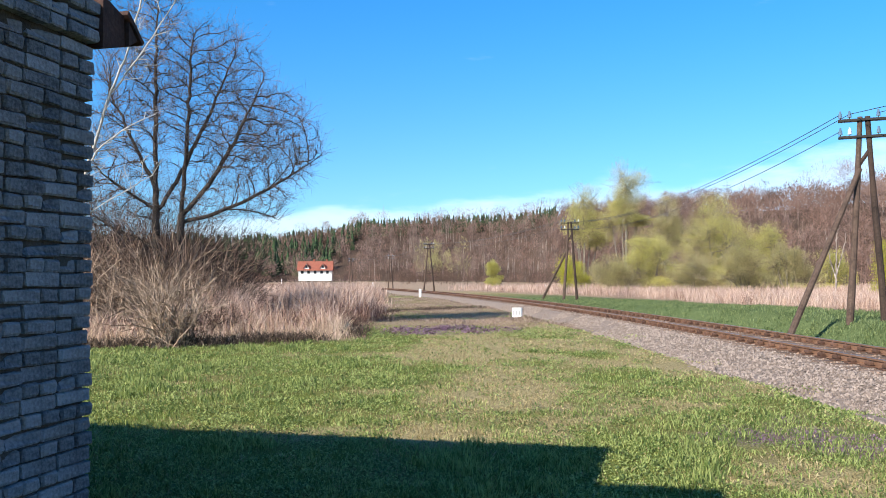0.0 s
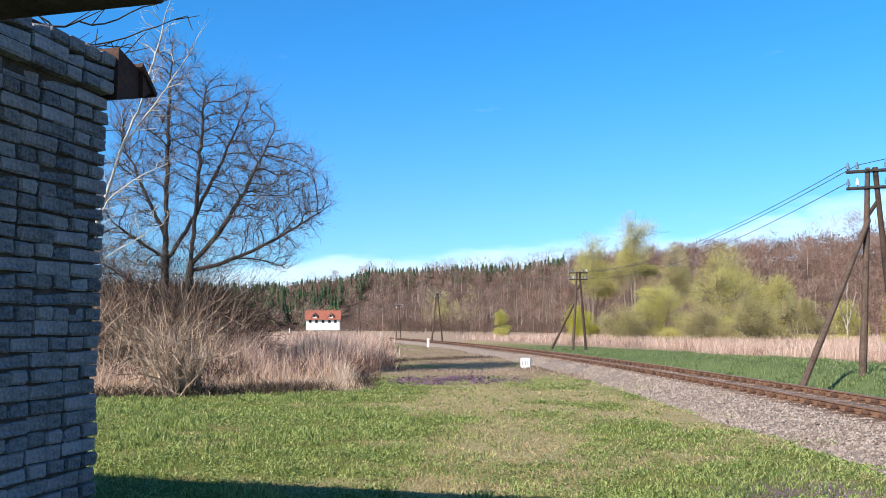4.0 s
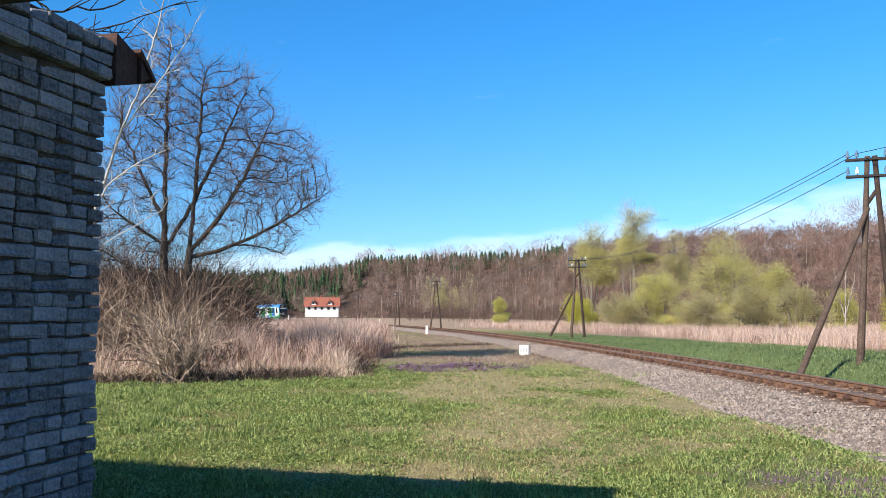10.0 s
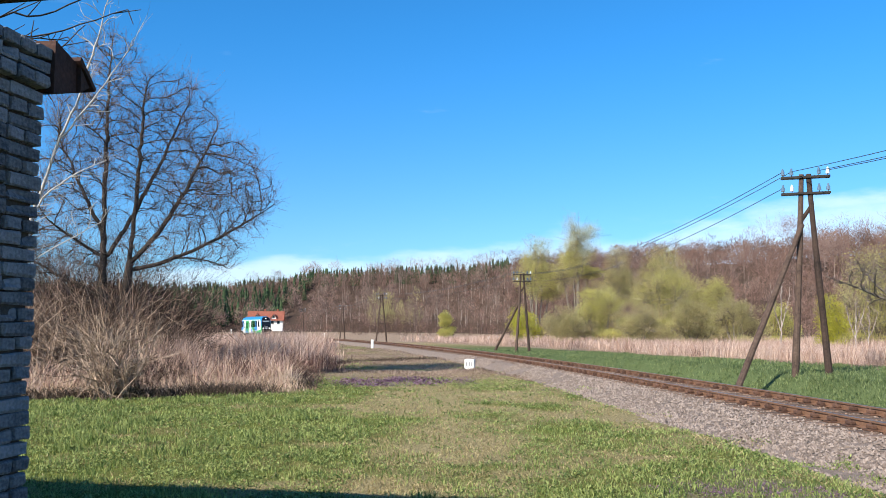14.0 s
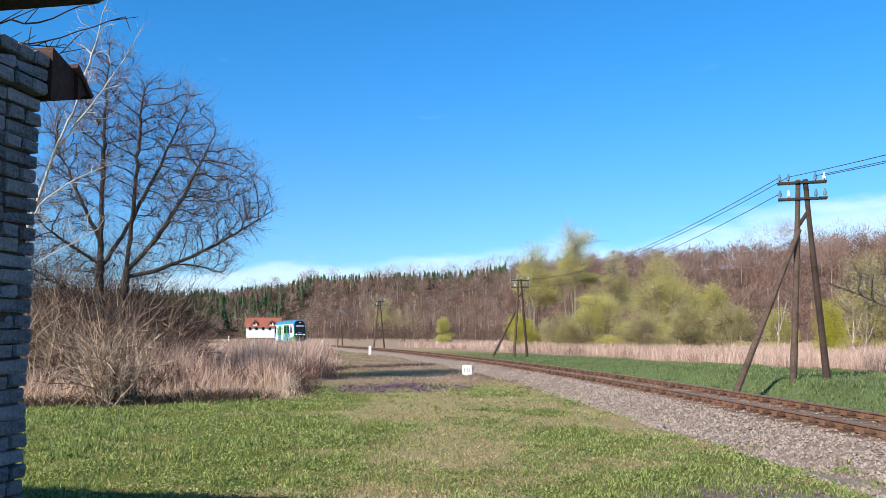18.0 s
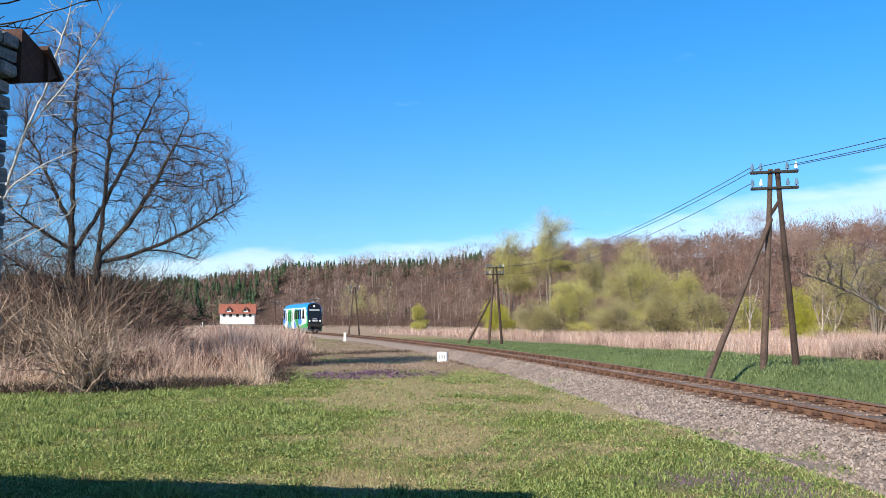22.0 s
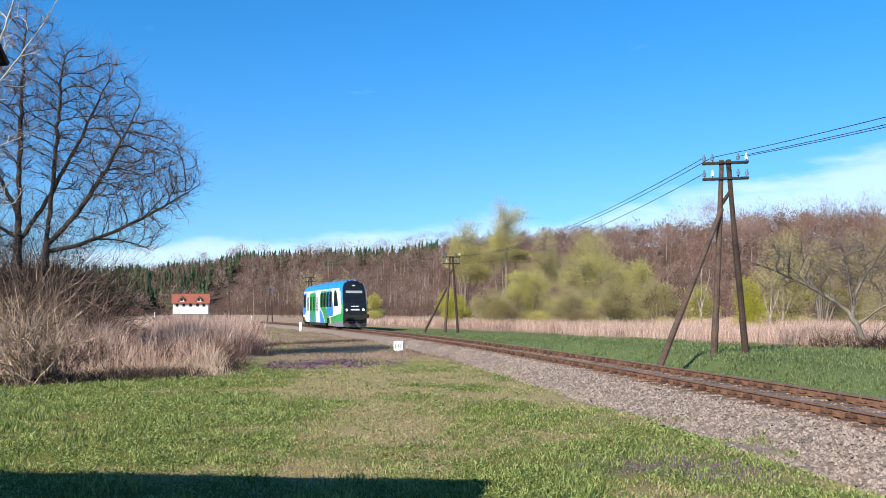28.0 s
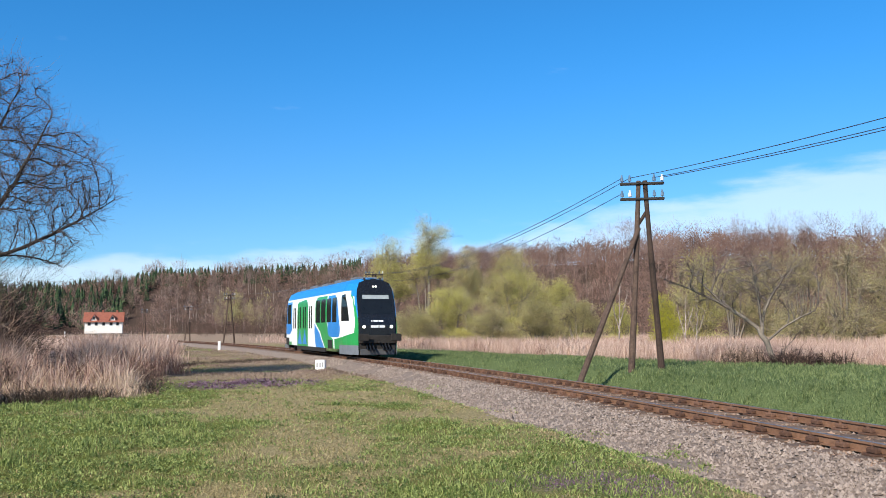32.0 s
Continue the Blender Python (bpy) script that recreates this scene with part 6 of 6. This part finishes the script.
        panel("green_door_field", [(-13.1, 2.9), (-13.1, 0.395), (-16.55, 0.395), (-16.55, 2.7), (-16.1, 3.2), (-13.7, 3.3)], M_green, side, body, 0.007, "green door surround")
        panel("blue_tail", [(-18.5, 3.28), (-18.5, 1.4), (-19.1, 1.1), (-21.2, 1.1), (-21.3, 2.4), (-20.0, 3.28)], M_blue, side, body, 0.008, "blue tail panel")
        panel("green_tail_skirt", [(-18.6, 0.395), (-18.6, 0.62), (-21.3, 0.62), (-21.3, 0.395)], M_green, side, body, 0.008, "green tail sill")
        # openings over the bogies
        panel("bogie_opening", [(-6.1, 0.395), (-6.1, 0.86), (-7.3, 0.86), (-7.3, 0.395)], M_bogie, side, body, 0.012, "dark opening over the bogie")
        panel("bogie_opening", [(-19.3, 0.395), (-19.3, 0.88), (-20.9, 0.88), (-20.9, 0.395)], M_bogie, side, body, 0.012, "dark opening over the bogie")
        # windows
        panel("cab_window", [(-2.35, 1.86), (-3.8, 1.86), (-3.8, 3.2), (-3.0, 3.24), (-2.55, 2.7)], M_glass, side, body, 0.014)
        for x0, x1 in ((-5.1, -6.15), (-6.5, -7.55), (-7.95, -9.15), (-9.45, -10.6), (-18.75, -19.8), (-20.1, -21.0)):
            panel("window", [(x0, 1.82), (x1, 1.82), (x1, 3.14), (x0, 3.14)], M_glass, side, body, 0.014)
        # doors with slim lights
        for dx, w, mat in ((-11.4, 1.6, M_cream), (-13.3, 1.55, M_green), (-14.9, 1.55, M_green), (-16.6, 1.6, M_cream)):
            dr = panel("door_leaf", [(dx, 0.5), (dx - w, 0.5), (dx - w, 3.12), (dx, 3.12)], mat, side, body, 0.012, "sliding door leaf")
            for q in (0.28, 0.62):
                panel("door_light", [(dx - w * q, 1.5), (dx - w * (q + 0.17), 1.5), (dx - w * (q + 0.17), 2.85), (dx - w * q, 2.85)], M_glass, side, dr, 0.02)
            if mat is M_green:
                panel("blue_door_flare", [(dx - 0.1, 0.52), (dx - w * 0.45, 1.45), (dx - w + 0.1, 0.52)], M_blue, side, dr, 0.018, "blue flare on the door")
        # skirts and the gear behind them
        panel("front_skirt", [(0.0, 0.15), (0.0, 0.62), (-4.3, 0.62), (-4.3, 0.15)], M_palegrey, side, body, 0.016, "pale grey front skirt")
        for xa, xb, mat in ((-6.5, -15.5, M_bogie), (-19.7, -21.3, M_skirt)):
            bm = bmesh.new()
            y0 = flank(0.7, (xa + xb) / 2) * (0.975 if mat is M_palegrey else 0.96)
            box(bm, xb, xa, side * y0 - 0.04, side * y0 + 0.04, 0.15, 0.56 if mat is M_palegrey else 0.41, 0.02)
            part("skirt", bm, mat, car)

    # the black nose, windscreen, lamps and numerals as plain bars
    def face_x(z, y):
        return lean(0.0, z, 1.0)

    def nose_panel(name, pts, mat, lift, label="", parent=None):
        bm = bmesh.new()
        vs = [bm.verts.new((0, y, z)) for y, z in pts]
        bm.faces.new(vs)
        for z in (1.6, 2.0, 2.4, 2.8, 3.2, 3.6):
            bmesh.ops.bisect_plane(bm, geom=bm.verts[:] + bm.edges[:] + bm.faces[:], plane_co=(0, 0, z), plane_no=(0, 0, 1))
        for v in bm.verts:
            v.co.x = face_x(v.co.z, v.co.y) + lift
        r = bmesh.ops.extrude_face_region(bm, geom=bm.faces[:])
        for v in [g for g in r["geom"] if isinstance(g, bmesh.types.BMVert)]:
            v.co.x -= lift + 0.02
        bmesh.ops.recalc_face_normals(bm, faces=bm.faces)
        return part(name, bm, mat, parent or body, label)

    nose = nose_panel("nose_mask", [(-0.92, 1.12), (0.92, 1.12), (1.0, 1.6), (1.02, 2.8), (0.97, 3.5), (0.84, 3.80), (0.5, 3.93), (0.0, 4.0), (-0.5, 3.93), (-0.84, 3.80), (-0.97, 3.5), (-1.02, 2.8), (-1.0, 1.6)], M_black, 0.012, "glossy black nose mask")
    nose_panel("windscreen", [(-0.86, 2.2), (0.86, 2.2), (0.86, 3.25), (-0.86, 3.25)], M_glass, 0.03, parent=nose)
    nose_panel("destination_sign", [(-0.74, 2.96), (0.74, 2.96), (0.74, 3.16), (-0.74, 3.16)], M_sign, 0.036, "unlit grey destination strip", parent=nose)
    for a, b, z0, z1 in ((-0.34, -0.29, 1.80, 1.88), (-0.22, 0.02, 1.80, 1.88), (0.06, 0.32, 1.80, 1.88), (-0.38, 0.05, 1.50, 1.62), (0.09, 0.40, 1.50, 1.62)):
        nose_panel("number_bar", [(a, z0), (b, z0), (b, z1), (a, z1)], M_lettering, 0.02, parent=nose)
    nose_panel("nose_apron", [(-0.99, 0.44), (0.99, 0.44), (0.99, 1.13), (-0.99, 1.13)], M_bogie, 0.010, "dark lower apron")
    for y in (-0.76, 0.76):
        bm = bmesh.new()
        rod(bm, (-0.05, y, 1.55), (0.035, y, 1.55), 0.09, 0.08, 16)
        part("headlamp", bm, M_lamp, nose, "lit round headlamp")
    bm = bmesh.new()
    for y in (-0.07, 0.07):
        rod(bm, (face_x(3.6, 0) - 0.02, y, 3.6), (face_x(3.6, 0) + 0.04, y, 3.6), 0.045, 0.045, 10)
    part("top_lamp", bm, M_lamp, nose, "small lit upper lamp")
    # buffer beam, buffers, coupler and hoses
    for xe, sg in ((0.0, 1), (-CAR_L, -1)):
        bm = bmesh.new()
        box(bm, min(xe - sg * 0.1, xe + sg * 0.15), max(xe - sg * 0.1, xe + sg * 0.15), -1.02, 1.02, 0.72, 1.12, 0.02)
        beam = part("buffer_beam", bm, M_bogie, car)
        for y in (-0.9, 0.9):
            bm = bmesh.new()
            rod(bm, (xe - sg * 0.1, y, 1.02), (xe + sg * 0.45, y, 1.02), 0.09, 0.09, 10)
            box(bm, min(xe + sg * 0.42, xe + sg * 0.48), max(xe + sg * 0.42, xe + sg * 0.48), y - 0.29, y + 0.29, 0.84, 1.2, 0.02)
            part("buffer", bm, M_bogie, beam)
        bm = bmesh.new()
        rod(bm, (xe, 0, 0.8), (xe + sg * 0.35, 0, 0.78), 0.07, 0.05, 8)
        part("coupler", bm, M_iron, beam)
        for y in (-0.68, -0.5, -0.32, 0.2, 0.38, 0.56):
            bm = bmesh.new()
            prev = Vector((xe + sg * 0.1, y, 0.72))
            for k in range(1, 7):
                t = k / 6
                q = Vector((xe + sg * (0.1 + 0.22 * math.sin(math.pi * t)), y + 0.12 * t, 0.72 - 0.34 * math.sin(math.pi * t * 0.75)))
                rod(bm, prev, q, 0.038, 0.038, 6)
                prev = q
            part("brake_hose", bm, M_black, beam)
        bm = bmesh.new()
        box(bm, min(xe - sg * 0.3, xe + sg * 0.02), max(xe - sg * 0.3, xe + sg * 0.02), -0.95, 0.95, 0.14, 0.44, 0.02)
        part("snow_plough", bm, M_plough, car)
    # roof gear
    for x0, x1, w, h in ((-2.2, -3.6, 0.6, 0.10), (-6.0, -7.6, 0.6, 0.14), (-9.5, -11.2, 0.6, 0.10), (-13.0, -15.0, 0.6, 0.14), (-17.0, -18.2, 0.6, 0.10)):
        bm = bmesh.new()
        box(bm, x1, x0, -w, w, CAR_H - 0.16, CAR_H + h - 0.04, 0.03)
        part("roof_unit", bm, M_skirt, car)
    for y in (-0.45, 0.45):
        bm = bmesh.new()
        rod(bm, (-1.45, y, CAR_H - 0.25), (-1.1, y, CAR_H - 0.1), 0.05, 0.07, 8)
        part("horn", bm, M_iron, car)
    # running gear
    wheels = []
    for bx in (-3.7, -18.0):
        bm = bmesh.new()
        for y in (-1.0, 1.0):
            box(bm, bx - 1.7, bx + 1.7, y - 0.08, y + 0.08, 0.38, 0.62, 0.02)
        box(bm, bx - 0.35, bx + 0.35, -1.0, 1.0, 0.35, 0.6, 0.02)
        bogie = part("bogie", bm, M_bogie, car)
        for wx in (bx - 1.25, bx + 1.25):
            bm = bmesh.new()
            for y in (-0.75, 0.75):
                rod(bm, (0, y - 0.065, 0), (0, y + 0.065, 0), 0.42, 0.42, 24)
                rod(bm, (0, y * 1.1 - 0.02, 0), (0, y * 1.1 + 0.02, 0), 0.13, 0.13, 10)
                box(bm, -0.3, 0.3, y + math.copysign(0.066, y) - 0.01, y + math.copysign(0.066, y) + 0.01, -0.04, 0.04)
            rod(bm, (0, -0.7, 0), (0, 0.7, 0), 0.08, 0.08, 10)
            ws = part("wheelset", bm, M_bogie, bogie)
            ws.matrix_basis = pose(wx, 0, 0.42)
            wheels.append((ws, wx))
    for ob in car.children_recursive:      # the shell stands a little higher over its gear
        if ob.name.split(".")[0] not in ("bogie", "wheelset"):
            for v in ob.data.vertices:
                v.co.z *= 1.065
    return car, wheels


railcar, WHEELS = build_railcar()


def nose_s(t):
    """Arc length of the railcar's nose along the line at t seconds; it comes towards the near end, slowing down."""
    return S0 + 164.53 - 9.0775 * (t - 20) + 0.06663 * (t - 20) ** 2


def railcar_pose(t):
    s = nose_s(t)
    ax, ay, _ = on_line(s + 3.7)
    bx, by, _ = on_line(s + 18.0)
    h = math.atan2(ay - by, ax - bx)
    az, bz = float(rail_z(ax, ay)), float(rail_z(bx, by))
    pitch = math.atan2(az - bz, 14.3)
    fwd = Vector((math.cos(h) * math.cos(pitch), math.sin(h) * math.cos(pitch), math.sin(pitch)))
    p = Vector((ax, ay, az)) + fwd * 3.7
    return Matrix.Translation(p) @ Euler((0, -pitch, h)).to_matrix().to_4x4()
# ================= many small pieces, last =================
build_track()
scatter_stones()
lay_bricks()


def motions():
    walk(railcar, [(k * 0.5, railcar_pose(k * 0.5)) for k in range(65)])
    start = nose_s(0.0)
    for ws, wx in WHEELS:
        rows, t = [], 0.0
        while t < 32.0:
            rows.append((t, pose(wx, 0, 0.42, 0, math.degrees((start - nose_s(t)) / 0.42), 0)))
            t += 1 / FPS
        rows.append((32.0, pose(wx, 0, 0.42, 0, math.degrees((start - nose_s(32.0)) / 0.42), 0)))
        walk(ws, rows)


motions()
